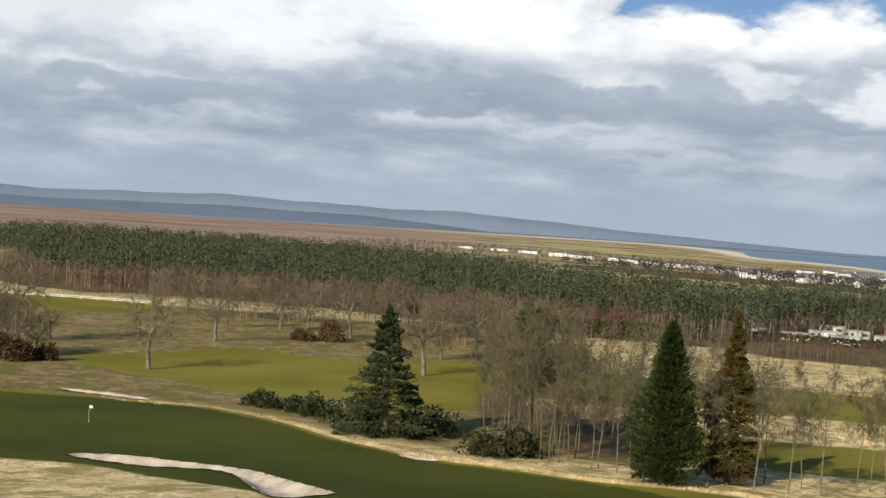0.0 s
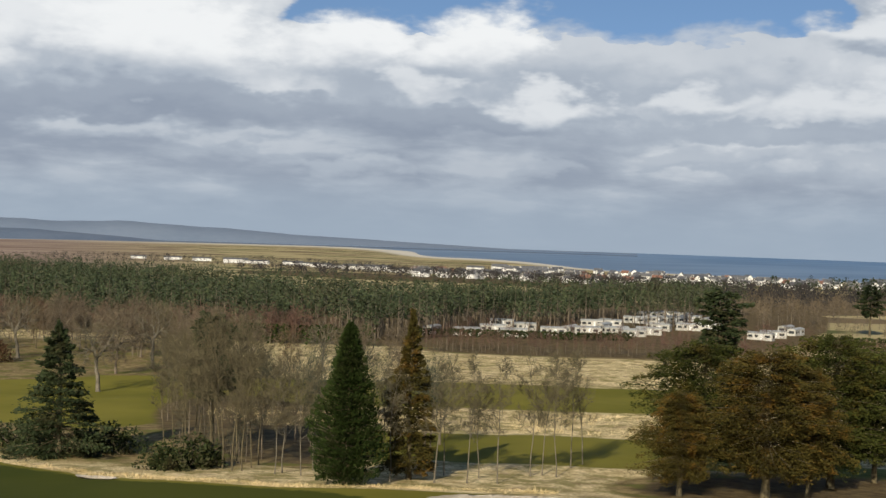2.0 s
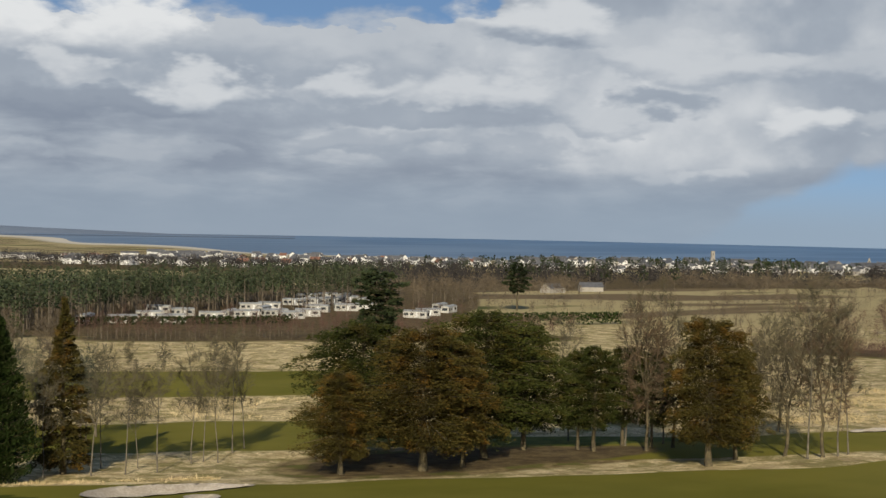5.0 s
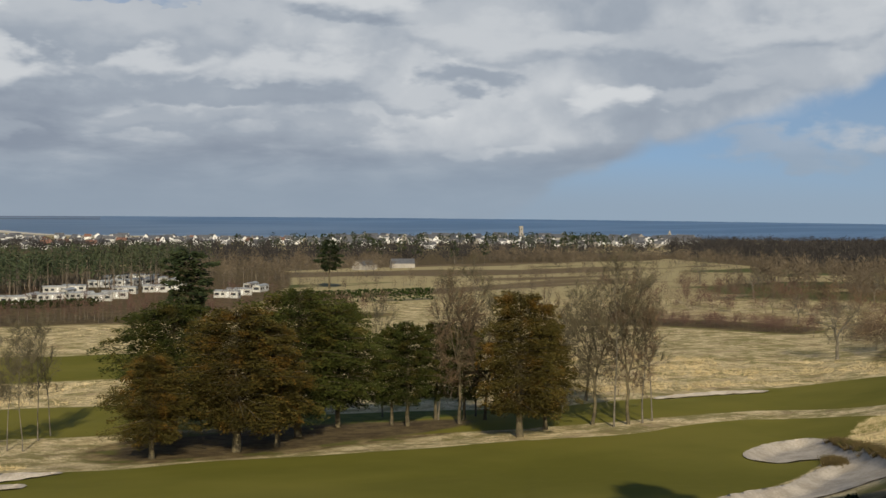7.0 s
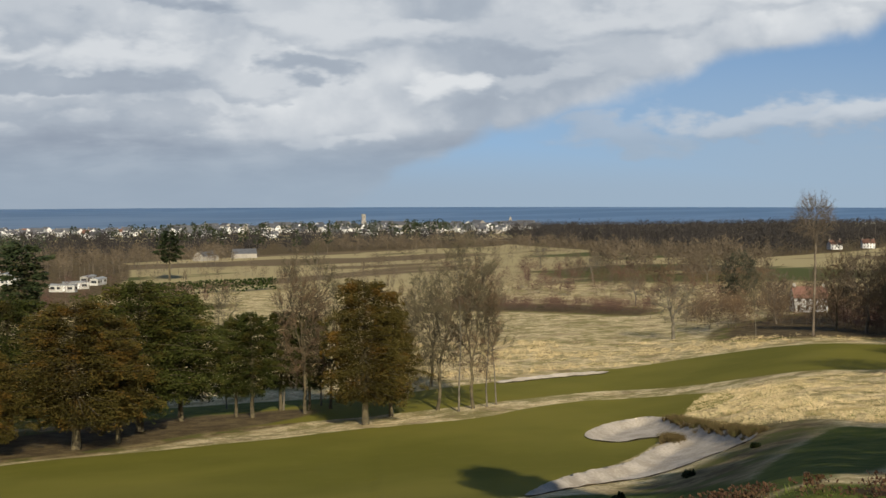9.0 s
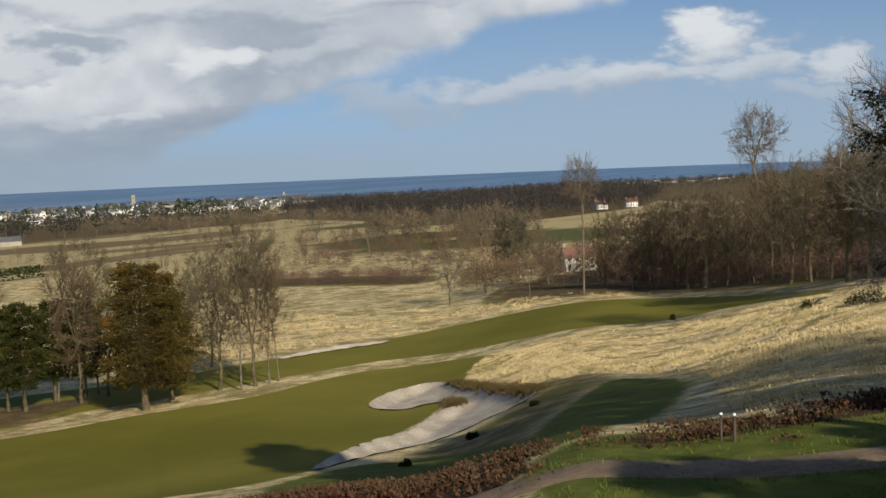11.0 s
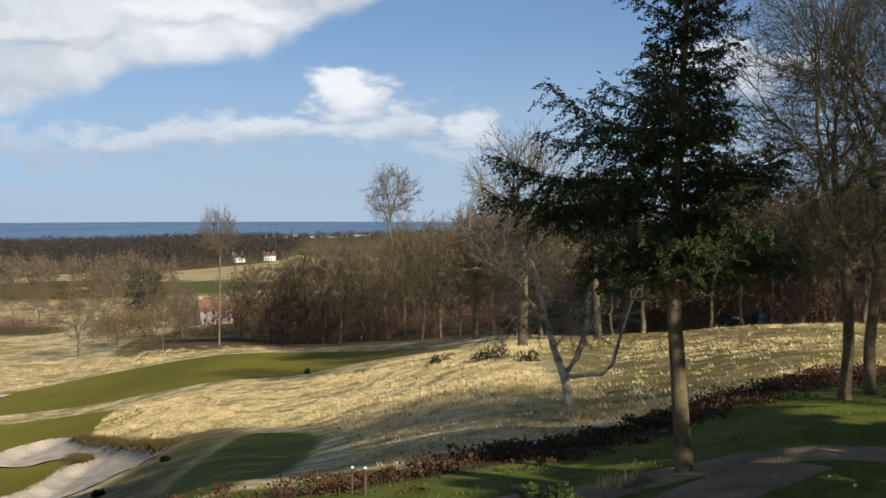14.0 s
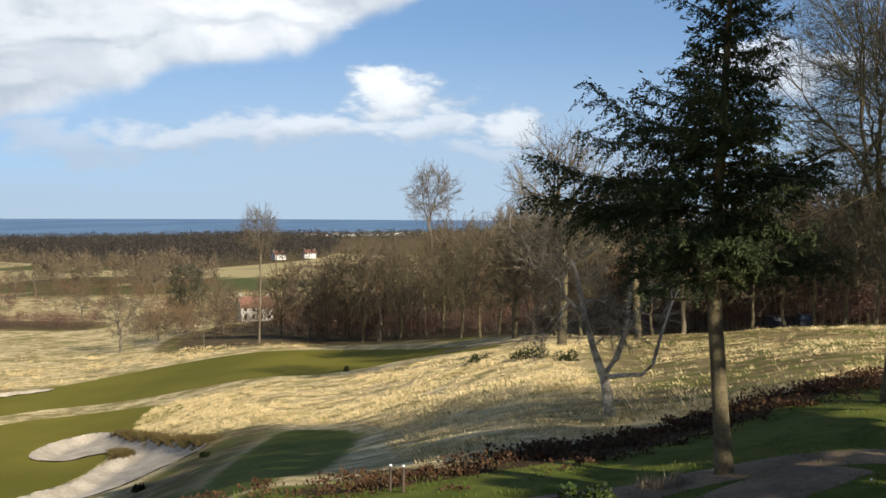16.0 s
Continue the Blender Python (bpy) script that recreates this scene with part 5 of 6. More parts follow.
def pine_wood(name, poly, n, seed, hlo, hhi, label, mat="pine", cards=96, size=0.80):
    rng = np.random.default_rng(seed)
    s, stems = Shape(), Shape()
    p = scatter(poly, n, rng)
    z = heights(p[:, 0], p[:, 1])
    h = rng.uniform(hlo, hhi, n)
    base = np.column_stack([p, z])
    stems.spikes(base - [0, 0, 0.3], base + np.column_stack([rng.normal(0, 0.3, (n, 2)), h]), rng.uniform(0.2, 0.32, n))
    t = rng.uniform(0.36, 1.0, (n, cards)) ** 0.8
    a = rng.uniform(0, 2 * np.pi, (n, cards))
    w = h[:, None] * 0.20 * np.sqrt(np.clip(1 - ((t - 0.66) / 0.37) ** 2, 0, 1))
    r = w * 1.15 * rng.uniform(0.35, 1.0, (n, cards)) ** 0.6
    c = base[:, None] + np.stack([np.cos(a) * r, np.sin(a) * r, t * h[:, None]], -1)
    way = np.stack([np.cos(a), np.sin(a), rng.normal(0.25, 0.4, a.shape)], -1)
    s.sprays(c.reshape(-1, 3), way.reshape(-1, 3), np.full(n * cards, size) * rng.uniform(0.6, 1.3, n * cards), rng, 0.55, 0.35)
    base_ob = tagged(new(name), label, "wood", kind="stuff")
    part("foliage", s.mesh("foliage", mat, True), base_ob)
    part("stems", stems.mesh("stems", "bark"), base_ob)


def bare_wood(name, poly, n, seed, hlo, hhi, label, mat="twig", twigs=46, wide=0.28, thick=0.09, low=0.3, stem="bark"):
    rng = np.random.default_rng(seed)
    s, stems = Shape(), Shape()
    p = scatter(poly, n, rng)
    h = rng.uniform(hlo, hhi, n)
    base = np.column_stack([p, heights(p[:, 0], p[:, 1])])
    stems.spikes(base - [0, 0, 0.3], base + np.column_stack([rng.normal(0, 0.4, (n, 2)), h * 0.82]), rng.uniform(0.07, 0.17, n) * h / 14)
    d = rng.normal(0, 1, (n, twigs, 3))
    d /= np.linalg.norm(d, axis=2)[..., None]
    mid, tall = (1 + low) / 2 * h, (1 - low) / 2 * h
    r = rng.uniform(0.05, 1, (n, twigs, 1)) ** 0.45 * rng.uniform(0.75, 1.1, (n, 1, 1))
    size = np.stack([wide * h, wide * h, tall], -1)[:, None]
    tip = base[:, None] + d * r * size + np.stack([0 * h, 0 * h, mid], -1)[:, None]
    tip[..., 2] = np.maximum(tip[..., 2], base[:, None, 2] + 0.3)
    way = d * [1, 1, 0.5] + [0, 0, 0.55] + rng.normal(0, 0.45, d.shape)
    start = tip - way * (h * 0.11)[:, None, None] * rng.uniform(0.5, 1.3, (n, twigs, 1))
    s.blades(start.reshape(-1, 3), tip.reshape(-1, 3), np.full(n * twigs, thick) * np.repeat(h / 14, twigs), rng)
    base_ob = tagged(new(name), label, "wood", kind="stuff")
    part("twigs", s.mesh("twigs", mat, True), base_ob)
    part("stems", stems.mesh("stems", stem), base_ob)


def bushes(name, spots, mat, label, seed, category="shrub", cards=260, size=0.4, kind=""):
    """Rounded shrubs: (bearing, distance, width, height)."""
    for n, (b, d, w, h) in enumerate(spots):
        rng = np.random.default_rng(seed + n)
        s, st = Shape(), Shape()
        a, u = rng.uniform(0, 2 * np.pi, cards), rng.uniform(0.0, 1.0, cards)
        lobes = 5
        which = rng.integers(0, lobes, cards)
        la, lr = rng.uniform(0, 6.28, lobes), w * rng.uniform(0.05, 0.36, lobes)
        lw, lh = w * rng.uniform(0.22, 0.34, lobes), h * rng.uniform(0.5, 1.05, lobes)
        r = lw[which] * np.sqrt(1 - (u * 0.96) ** 2) * rng.uniform(0.62, 1.12, cards)
        c = np.column_stack([np.cos(la)[which] * lr[which] + np.cos(a) * r, np.sin(la)[which] * lr[which] + np.sin(a) * r, 0.05 + lh[which] * u * rng.uniform(0.75, 1.05, cards)])
        way = np.column_stack([np.cos(a), np.sin(a), rng.uniform(0.1, 1.4, cards)]) + rng.normal(0, 0.3, (cards, 3))
        s.sprays(c, way, size * rng.uniform(0.6, 1.3, cards), rng, 0.5, 0.3)
        k = 14
        aa = rng.uniform(0, 6.28, k)
        st.spikes(np.zeros((k, 3)) - [0, 0, 0.15], np.column_stack([np.cos(aa) * w * 0.36, np.sin(aa) * w * 0.36, h * rng.uniform(0.5, 0.85, k)]), np.full(k, 0.03))
        base = tagged(new(name), label, category, label if len(spots) > 2 else "")
        part("foliage", s.mesh("foliage", mat, True), base)
        part("stems", st.mesh("stems", "bark"), base)
        base.matrix_basis = stand(ground(b, d))


FOREST = outline([(-17.2, 540), (-10, 560), (-3, 500), (5, 465), (10, 452), (13, 470), (14.5, 545), (20, 600), (24, 720), (27, 760), (26, 800), (20, 720), (12, 650), (8, 680), (4, 780), (-3, 930), (-10, 1020), (-19, 1050)])
pine_wood("pine_forest", FOREST, 3000, 3, 12, 20, "dense plantation of dark green pines")
pine_wood("conifer_clump", outline([(12.8, 505), (18, 525), (21, 570), (25, 600), (25.5, 720), (18, 640), (13, 560)]), 120, 4, 13, 20, "scattered pines among caravans")
bare_wood("birch_belt", outline([(-16.5, 505), (-10, 520), (-3, 470), (5, 440), (10, 430), (10, 452), (5, 465), (-3, 498), (-10, 555), (-17, 535)]), 170, 5, 10, 15, "belt of leafless birches before the pines", "red_twig", 130, 0.24, 0.08, 0.12, "bark")
bare_wood("birch_belt", outline([(13, 425), (20, 428), (27, 432), (34, 450), (34, 470), (27, 452), (20, 446), (13, 446)]), 230, 6, 7, 11, "row of thin reddish birches", "red_twig", 80, 0.18, 0.06, 0.10, "bark")
bare_wood("brown_wood", outline([(-13, 440), (-6, 420), (2, 372), (4.5, 350), (4.5, 420), (2, 440), (-4, 462), (-12, 500)]), 130, 20, 11, 17, "leafless brown trees before the pines", "twig", 170, 0.28, 0.08, 0.2)
bare_wood("brown_wood", outline([(2, 180), (6.4, 170), (6.6, 186), (2, 196)]), 12, 21, 5, 11, "thicket of thin brown stems", "ivy_twig", 200, 0.26, 0.035, 0.05)
bare_wood("brown_wood", outline([(1.5, 205), (7, 180), (14, 185), (15, 250), (8, 290), (1.5, 270)]), 60, 22, 9, 16, "thin leafless brown trees", "ivy_twig", 200, 0.26, 0.04, 0.25)
bare_wood("brown_wood", outline([(26, 760), (34, 900), (40, 980), (46, 1000), (46, 1250), (35, 1400), (22, 1500), (5, 1500), (5, 1200), (20, 1180)]), 1500, 7, 9, 16, "brown leafless woodland before the town", "dark_twig", 36, 0.5, 0.42, 0.02)
pine_wood("dark_conifers", outline([(28, 900), (36, 860), (45, 1000), (46, 2000), (34, 2100), (26, 1500)]), 150, 30, 12, 19, "scattered dark conifers among the houses", "cedar", 40, 1.8)
bare_wood("brown_wood", outline([(14, 490), (20, 500), (26, 530), (30, 560), (30, 580), (25, 560), (19, 520), (14, 505)]), 60, 23, 6, 11, "thin leafless trees before the caravans", "red_twig", 60, 0.3, 0.08, 0.1)
bare_wood("brown_wood", outline([(29, 560), (36, 520), (44, 500), (46, 540), (40, 620), (33, 660), (29, 640)]), 55, 24, 5, 11, "brown leafless scrub in the fields", "twig", 120, 0.34, 0.11, 0.05)
bare_wood("brown_wood", outline([(37, 960), (45, 900), (49, 820), (50, 860), (46, 980), (38, 1060)]), 160, 25, 8, 15, "brown leafless wood beyond the fields", "twig", 50, 0.4, 0.26, 0.04)
bare_wood("brown_wood", outline([(49, 620), (54, 560), (57, 560), (57, 640), (52, 700), (49, 680)]), 75, 26, 9, 19, "brown leafless copse", "twig", 150, 0.36, 0.16, 0.02)
bare_wood("brown_wood", outline([(52, 320), (57, 300), (58, 380), (54, 430), (51, 400)]), 22, 27, 4, 9, "leafless hedgerow scrub", "red_twig", 110, 0.4, 0.10, 0.02)
bare_wood("brown_wood", outline([(25, 600), (31, 640), (35, 700), (33, 820), (27, 760)]), 120, 8, 10, 18, "brown leafless trees round the caravan park", "twig", 50, 0.3, 0.14)
for b0, d0, b1, d1, n, lo, hi, shade in ((39, 715, 49, 690, 60, 4, 9, "twig"), (45, 455, 56, 425, 55, 3, 8, "red_twig"), (49, 545, 57, 520, 60, 4, 10, "warm_twig"), (43, 620, 52, 600, 55, 3, 8, "red_twig"), (52, 470, 58, 440, 40, 4, 11, "warm_twig")):
    bare_wood("hedgerow", outline([(b0, d0), (b1, d1), (b1, d1 + 9), (b0, d0 + 9)]), n, int(d0), lo, hi, "ragged leafless hedgerow between pale fields", shade, 120, 0.45, 0.12, 0.0)
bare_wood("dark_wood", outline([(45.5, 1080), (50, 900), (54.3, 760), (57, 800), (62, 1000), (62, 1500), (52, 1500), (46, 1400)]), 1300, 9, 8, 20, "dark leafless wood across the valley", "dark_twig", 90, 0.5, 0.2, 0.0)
bare_wood("brown_wood", outline([(44, 460), (50, 440), (53, 480), (49, 620), (44, 560)]), 70, 10, 5, 10, "thicket of reddish leafless scrub", "red_twig", 110, 0.36, 0.11, 0.0)
bare_wood("brown_wood", outline([(42, 392), (46, 378), (50.5, 358), (52, 362), (52, 385), (48, 402), (43, 415)]), 230, 11, 3, 5, "dark red scrub hedge", "red_twig", 110, 0.6, 0.14, 0.0)
bare_wood("brown_wood", outline([(53, 300), (56, 285), (60, 270), (64, 262), (66, 300), (62, 400), (57, 420), (53, 360)]), 420, 12, 3, 9, "leafless undergrowth below the wood", "warm_twig", 120, 0.42, 0.10, 0.0)
bare_wood("brown_wood", outline([(60, 268), (66, 240), (70, 190), (76, 170), (90, 160), (92, 300), (80, 320), (66, 340), (61, 330)]), 560, 13, 8, 17, "deep brown leafless wood", "warm_twig", 240, 0.30, 0.07, 0.02, "dark_twig")
bare_wood("brown_wood", outline([(59, 268), (64, 240), (68, 200), (72, 170), (80, 158), (90, 150), (90, 164), (80, 172), (72, 190), (66, 236), (60, 285)]), 420, 33, 2.5, 7, "leafless undergrowth along the wood edge", "red_twig", 150, 0.42, 0.09, 0.0)
# the shading of this wood is carried by its near-black twig colour
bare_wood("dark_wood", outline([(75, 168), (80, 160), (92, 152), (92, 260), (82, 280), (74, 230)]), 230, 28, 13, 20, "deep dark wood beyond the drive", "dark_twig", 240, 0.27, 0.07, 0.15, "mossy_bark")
pine_wood("dark_conifers", outline([(80, 190), (92, 180), (92, 260), (80, 270)]), 110, 29, 14, 20, "dark conifers within the wood", "cedar", 70, 1.2)
bare_wood("brown_wood", outline([(36, 640), (44, 560), (48, 640), (44, 780), (38, 820)]), 26, 14, 6, 12, "scattered leafless hedgerow trees", "twig", 120, 0.34, 0.12, 0.15)
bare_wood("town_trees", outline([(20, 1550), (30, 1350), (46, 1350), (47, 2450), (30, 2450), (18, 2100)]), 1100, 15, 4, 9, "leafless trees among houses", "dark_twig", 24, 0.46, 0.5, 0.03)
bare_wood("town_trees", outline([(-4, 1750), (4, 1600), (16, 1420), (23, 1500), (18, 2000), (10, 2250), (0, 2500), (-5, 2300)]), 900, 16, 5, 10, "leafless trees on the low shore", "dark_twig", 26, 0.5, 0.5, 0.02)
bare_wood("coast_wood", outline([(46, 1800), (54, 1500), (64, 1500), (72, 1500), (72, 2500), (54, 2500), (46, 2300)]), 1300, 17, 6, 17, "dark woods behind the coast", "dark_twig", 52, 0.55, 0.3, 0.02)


# ---- shrubs, heather and grass ----
bushes("gorse_bush", [(-7.6, 216, 6, 2.6), (-6.6, 212, 7, 3.0), (-5.6, 208, 7, 3.2), (-4.7, 203, 7.5, 3.4), (-3.8, 198, 7.5, 3.6), (-0.6, 190, 8, 4.0), (0.4, 188, 7.5, 4.2), (-2.9, 190, 8, 3.2), (-1.8, 188, 7, 2.6)], "shrub", "dense dark evergreen shrub below a cedar", 200, cards=900, size=0.42)
bushes("rhododendron_bush", [(2.3, 169, 7, 3.8), (3.2, 170, 8, 4.6), (4.1, 171, 6, 3.6)], "shrub", "dark green rhododendron beside slender trees", 220, cards=900, size=0.42)
bushes("thorn_bush", [(-18.2, 285, 9, 6), (-17.2, 280, 7, 5), (-16.2, 282, 6, 4), (-4.6, 362, 12, 6), (-5.6, 360, 8, 5)], "heather", "dark brown leafless thicket on the course", 230, cards=1100, size=0.5)
bushes("laurel_bush", [(72.3, 35.6, 2.0, 1.35)], "laurel", "small glossy evergreen bush beside the drive", 240, cards=900, size=0.17)
bushes("heather_clump", [(56.2, 108, 0.9, 0.5), (53.4, 100, 1.2, 0.6), (62.2, 178, 1.1, 0.7), (70.5, 126, 3.4, 1.7), (69.6, 128, 3.0, 1.3), (71.6, 120, 2.0, 1.1), (67.8, 140, 2.2, 0.9), (50.5, 92, 1.0, 0.5)], "shrub", "dark low tussock in the rough", 250, cards=420, size=0.16)


def carpet(name, polys, n, seed, mat, label, blades, lo, hi, size, keep_out=(), spread=0.35, patchy=-9.0):
    """Tufts of upright blades over a stretch of ground."""
    rng = np.random.default_rng(seed)
    p = np.concatenate([scatter(q, n // len(polys), rng) for q in polys])
    for q in keep_out:
        p = p[inside(q, p[:, 0], p[:, 1]) < 0.5]
    clump = np.sin(p[:, 0] * 0.83 + 2.6 * np.sin(p[:, 1] * 0.47)) * np.sin(p[:, 1] * 0.91 + 2.3 * np.sin(p[:, 0] * 0.39)) + 0.5 * np.sin(p[:, 0] * 0.17 + 2.2 * np.sin(p[:, 1] * 0.12)) + rng.normal(0, 0.45, len(p))
    p, clump = p[clump > patchy], clump[clump > patchy]
    n = len(p)
    h = lo + (hi - lo) * rng.uniform(0, 1, n) ** 2.2
    h = h * np.clip(0.7 + 0.5 * clump, 0.45, 1.5)
    base = np.column_stack([p, heights(p[:, 0], p[:, 1]) - 0.05])
    a = rng.uniform(0, 2 * np.pi, (n, blades))
    start = base[:, None] + np.stack([np.cos(a), np.sin(a), 0 * a], -1) * (rng.uniform(0, size, a.shape))[..., None]
    tip = start + np.stack([np.cos(a) * spread, np.sin(a) * spread, np.ones_like(a)], -1) * (h[:, None] * rng.uniform(0.6, 1.1, a.shape))[..., None]
    s = Shape()
    s.blades(start.reshape(-1, 3), tip.reshape(-1, 3), np.repeat(0.008 + h * 0.065, blades) * rng.uniform(0.6, 1.3, n * blades), rng)
    tagged(new(name, s.mesh(name, mat, True)), label, "grass", kind="stuff")


NEAR_ROUGH = outline([(54, 175), (57.5, 172), (62, 174), (66, 168), (69, 152), (74, 150), (88, 140), (90, 85), (83, 75), (78, 66), (73.5, 58), (69, 52), (65, 50), (64, 80), (64, 108), (60, 122), (56, 126), (53, 150)])
carpet("rough_grass", [NEAR_ROUGH], 120000, 31, "straw", "long straw-coloured winter grass", 6, 0.06, 0.34, 0.4, LUSH[3:4] + [RISE], 0.6, -0.45)
carpet("rough_grass", [NEAR_ROUGH], 30000, 41, "grass", "green tussocks among dry grass", 6, 0.08, 0.26, 0.4, LUSH[3:4] + [RISE], 0.7, 0.3)
carpet("rough_grass", [RISE], 22000, 37, "straw", "thin dry grass on a brown rise", 5, 0.10, 0.30, 0.4, (), 0.8, 0.35)
carpet("rough_grass", [RISE], 16000, 38, "grass", "green tussocks on a brown rise", 5, 0.08, 0.24, 0.4, (), 0.8, 0.2)
BACK_ROUGH = outline([(40, 205), (46, 214), (50, 228), (56, 236), (63, 232), (57, 262), (52, 275), (46, 285), (38, 290), (36, 215)])
carpet("rough_grass", [BACK_ROUGH], 12000, 32, "straw", "long straw-coloured winter grass", 5, 0.25, 0.6, 0.5, (), 0.6, 0.0)


def heather_bed(polys, n, seed):
    """Low cushions of heather, close set with gaps."""
    rng = np.random.default_rng(seed)
    p = np.concatenate([scatter(q, n // len(polys), rng) for q in polys]) + rng.normal(0, 1.5, (n // len(polys) * len(polys), 2))
    gap = np.sin(p[:, 0] * 0.9 + p[:, 1] * 0.6) * np.sin(p[:, 1] * 0.8 - p[:, 0] * 0.4) + rng.normal(0, 0.3, len(p))
    p = p[gap > 0.0]
    m, k = len(p), 46
    r, h = rng.uniform(0.3, 1.3, m), rng.uniform(0.06, 0.42, m)
    a, u = rng.uniform(0, 6.2832, (m, k)), rng.uniform(0, 1, (m, k))
    q = np.sqrt(1 - (u * 0.95) ** 2) * r[:, None] * rng.uniform(0.3, 1.2, (m, k))
    c = np.stack([p[:, :1] + np.cos(a) * q, p[:, 1:] + np.sin(a) * q, heights(p[:, 0], p[:, 1])[:, None] + h[:, None] * u], -1)
    way = np.stack([np.cos(a), np.sin(a), 0.4 + u], -1) + rng.normal(0, 0.4, (m, k, 3))
    s = Shape()
    s.sprays(c.reshape(-1, 3), way.reshape(-1, 3), rng.uniform(0.05, 0.19, m * k), rng, 0.4, 0.3)
    tagged(new("heather", s.mesh("heather", "heather", True)), "low cushions of dark brown heather by the drive", "heather", kind="stuff")


heather_bed(HEATH, 1900, 33)
carpet("verge_grass", [LUSH[0]], 22000, 34, "grass", "short green verge grass", 5, 0.08, 0.22, 0.2)
EDGE = [outline([(-14, 222), (-7.8, 206), (-4.9, 188), (-1.5, 167), (1.7, 161), (5.8, 154), (8.5, 151), (13.5, 153), (19, 156), (19, 149), (13.5, 149), (8.5, 147), (5.8, 150), (1.7, 157), (-1.5, 163), (-4.9, 184), (-7.8, 202), (-14, 218)])]
carpet("rough_grass", EDGE, 5200, 35, "straw", "straw-coloured grass edging a fairway", 5, 0.15, 0.45, 0.4)
carpet("rough_grass", [outline([(4, 264), (14, 262), (24, 264), (30, 270), (30, 232), (22, 225), (14, 223), (4, 224)]), outline([(4, 326), (14, 325), (23, 325), (30, 345), (31, 420), (14, 415), (4, 400)])], 9000, 36, "straw", "long straw-coloured winter grass", 5, 0.25, 0.6, 0.5)
carpet("dry_grass_tuft", [outline([(74.2, 40.2), (75.0, 41.4), (76.4, 41.6), (77.4, 40.8), (76.2, 39.8)])], 130, 39, "pale_twig", "tall dry grass at the foot of a spruce", 6, 0.15, 0.55, 0.15, (), 0.25)
LIP = BUNKERS["great"]


def bunker_lip():
    rng = np.random.default_rng(40)
    s = Shape()
    c, w = [], []
    for k, (a, q) in enumerate(zip(LIP, np.roll(LIP, -1, 0))):
        m = (a + q) / 2
        bear, dist = math.degrees(math.atan2(m[0], m[1])), math.hypot(*m)
        n = 22 if 52.6 < bear < 56.5 and dist > 121 else 0
        for _ in range(n):
            p = a + (q - a) * rng.uniform() + rng.normal(0, 0.35, 2)
            c.append((*p, 0.0))
            w.append(1.0 if n > 10 else 0.55)
    c, w = np.array(c), np.array(w)
    c[:, 2] = heights(c[:, 0], c[:, 1]) + 0.15
    keep = np.sin(c[:, 0] * 1.1) * np.sin(c[:, 1] * 0.9 + 1) > -0.35
    c, w = c[keep], w[keep]
    n, blades = len(c), 40
    a = rng.uniform(0, 2 * np.pi, (n, blades))
    start = c[:, None] + np.stack([np.cos(a), np.sin(a), 0 * a], -1) * rng.uniform(0, 0.5, a.shape)[..., None] - [0, 0, 0.3]
    tip = start + np.stack([np.cos(a) * 0.6, np.sin(a) * 0.6, 1.0 + 0 * a], -1) * (rng.uniform(0.2, 0.75, a.shape) * w[:, None])[..., None]
    s.spikes(start.reshape(-1, 3), tip.reshape(-1, 3), np.full(n * blades, 0.03))
    tagged(new("bunker_edge_grass", s.mesh("bunker_edge_grass", "lip_turf", True)), "shaggy brown turf overhanging a bunker edge", "grass", kind="stuff")


bunker_lip()


# ---- course furniture ----
def golf_flag(b, d):
    base = new("golf_flag")
    p, f, c = Shape(), Shape(), Shape()
    p.tube([(0, 0, -0.1), (0, 0, 1.1), (0, 0, 2.3)], [0.02, 0.018, 0.015], 8)
    xs, zs = np.linspace(0.015, 0.46, 8), np.linspace(1.88, 2.26, 4)
    gx, gz = np.meshgrid(xs, zs, indexing="ij")
    gy = 0.06 * np.sin(gx * 11) * gx
    for off in (0.006, -0.006):
        i, j = np.meshgrid(np.arange(7), np.arange(3), indexing="ij")
        i, j = i.ravel(), j.ravel()
        f.put(np.stack([gx, gy + off, gz - gx * 0.12], -1).reshape(-1, 3), np.stack([i * 4 + j, (i + 1) * 4 + j, (i + 1) * 4 + j + 1, i * 4 + j + 1], 1))
    c.tube([(0, 0, -0.05), (0, 0, 0.05)], [0.075, 0.075], 12)
    part("pole", p.mesh("pole", "white_paint"), base)
    part("flag", f.mesh("flag", "white_paint"), base, "small pale cloth flag")
    part("cup", c.mesh("cup", "white_paint"), base)
    tagged(base, "thin white golf flagstick with a small pale flag on a green", "golf flag")
    base.matrix_basis = stand(ground(b, d), 0.4)


golf_flag(-14.4, 186)


def marker_post(b, d, first=[]):
    if first:
        return again(first[0], stand(ground(b, d), 0.2))
    base = new("marker_post")
    s, c = Shape(), Shape()
    s.tube([(0, 0, -0.2), (0, 0, 0.05), (0, 0, 0.82)], [0.055, 0.055, 0.05], 10)
    c.tube([(0, 0, 0.82), (0, 0, 0.83), (0, 0, 0.88), (0, 0, 0.89)], [0.05, 0.052, 0.05, 0.02], 10)
    part("shaft", s.mesh("shaft", "dark_wood"), base)
    part("cap", c.mesh("cap", "white_paint"), base, "white painted top")
    tagged(base, "short dark wooden post with a white top among heather", "post", "posts by the drive")
    base.matrix_basis = stand(ground(b, d))
    first.append(base)


marker_post(64.1, 42.5)
marker_post(64.65, 42.0)


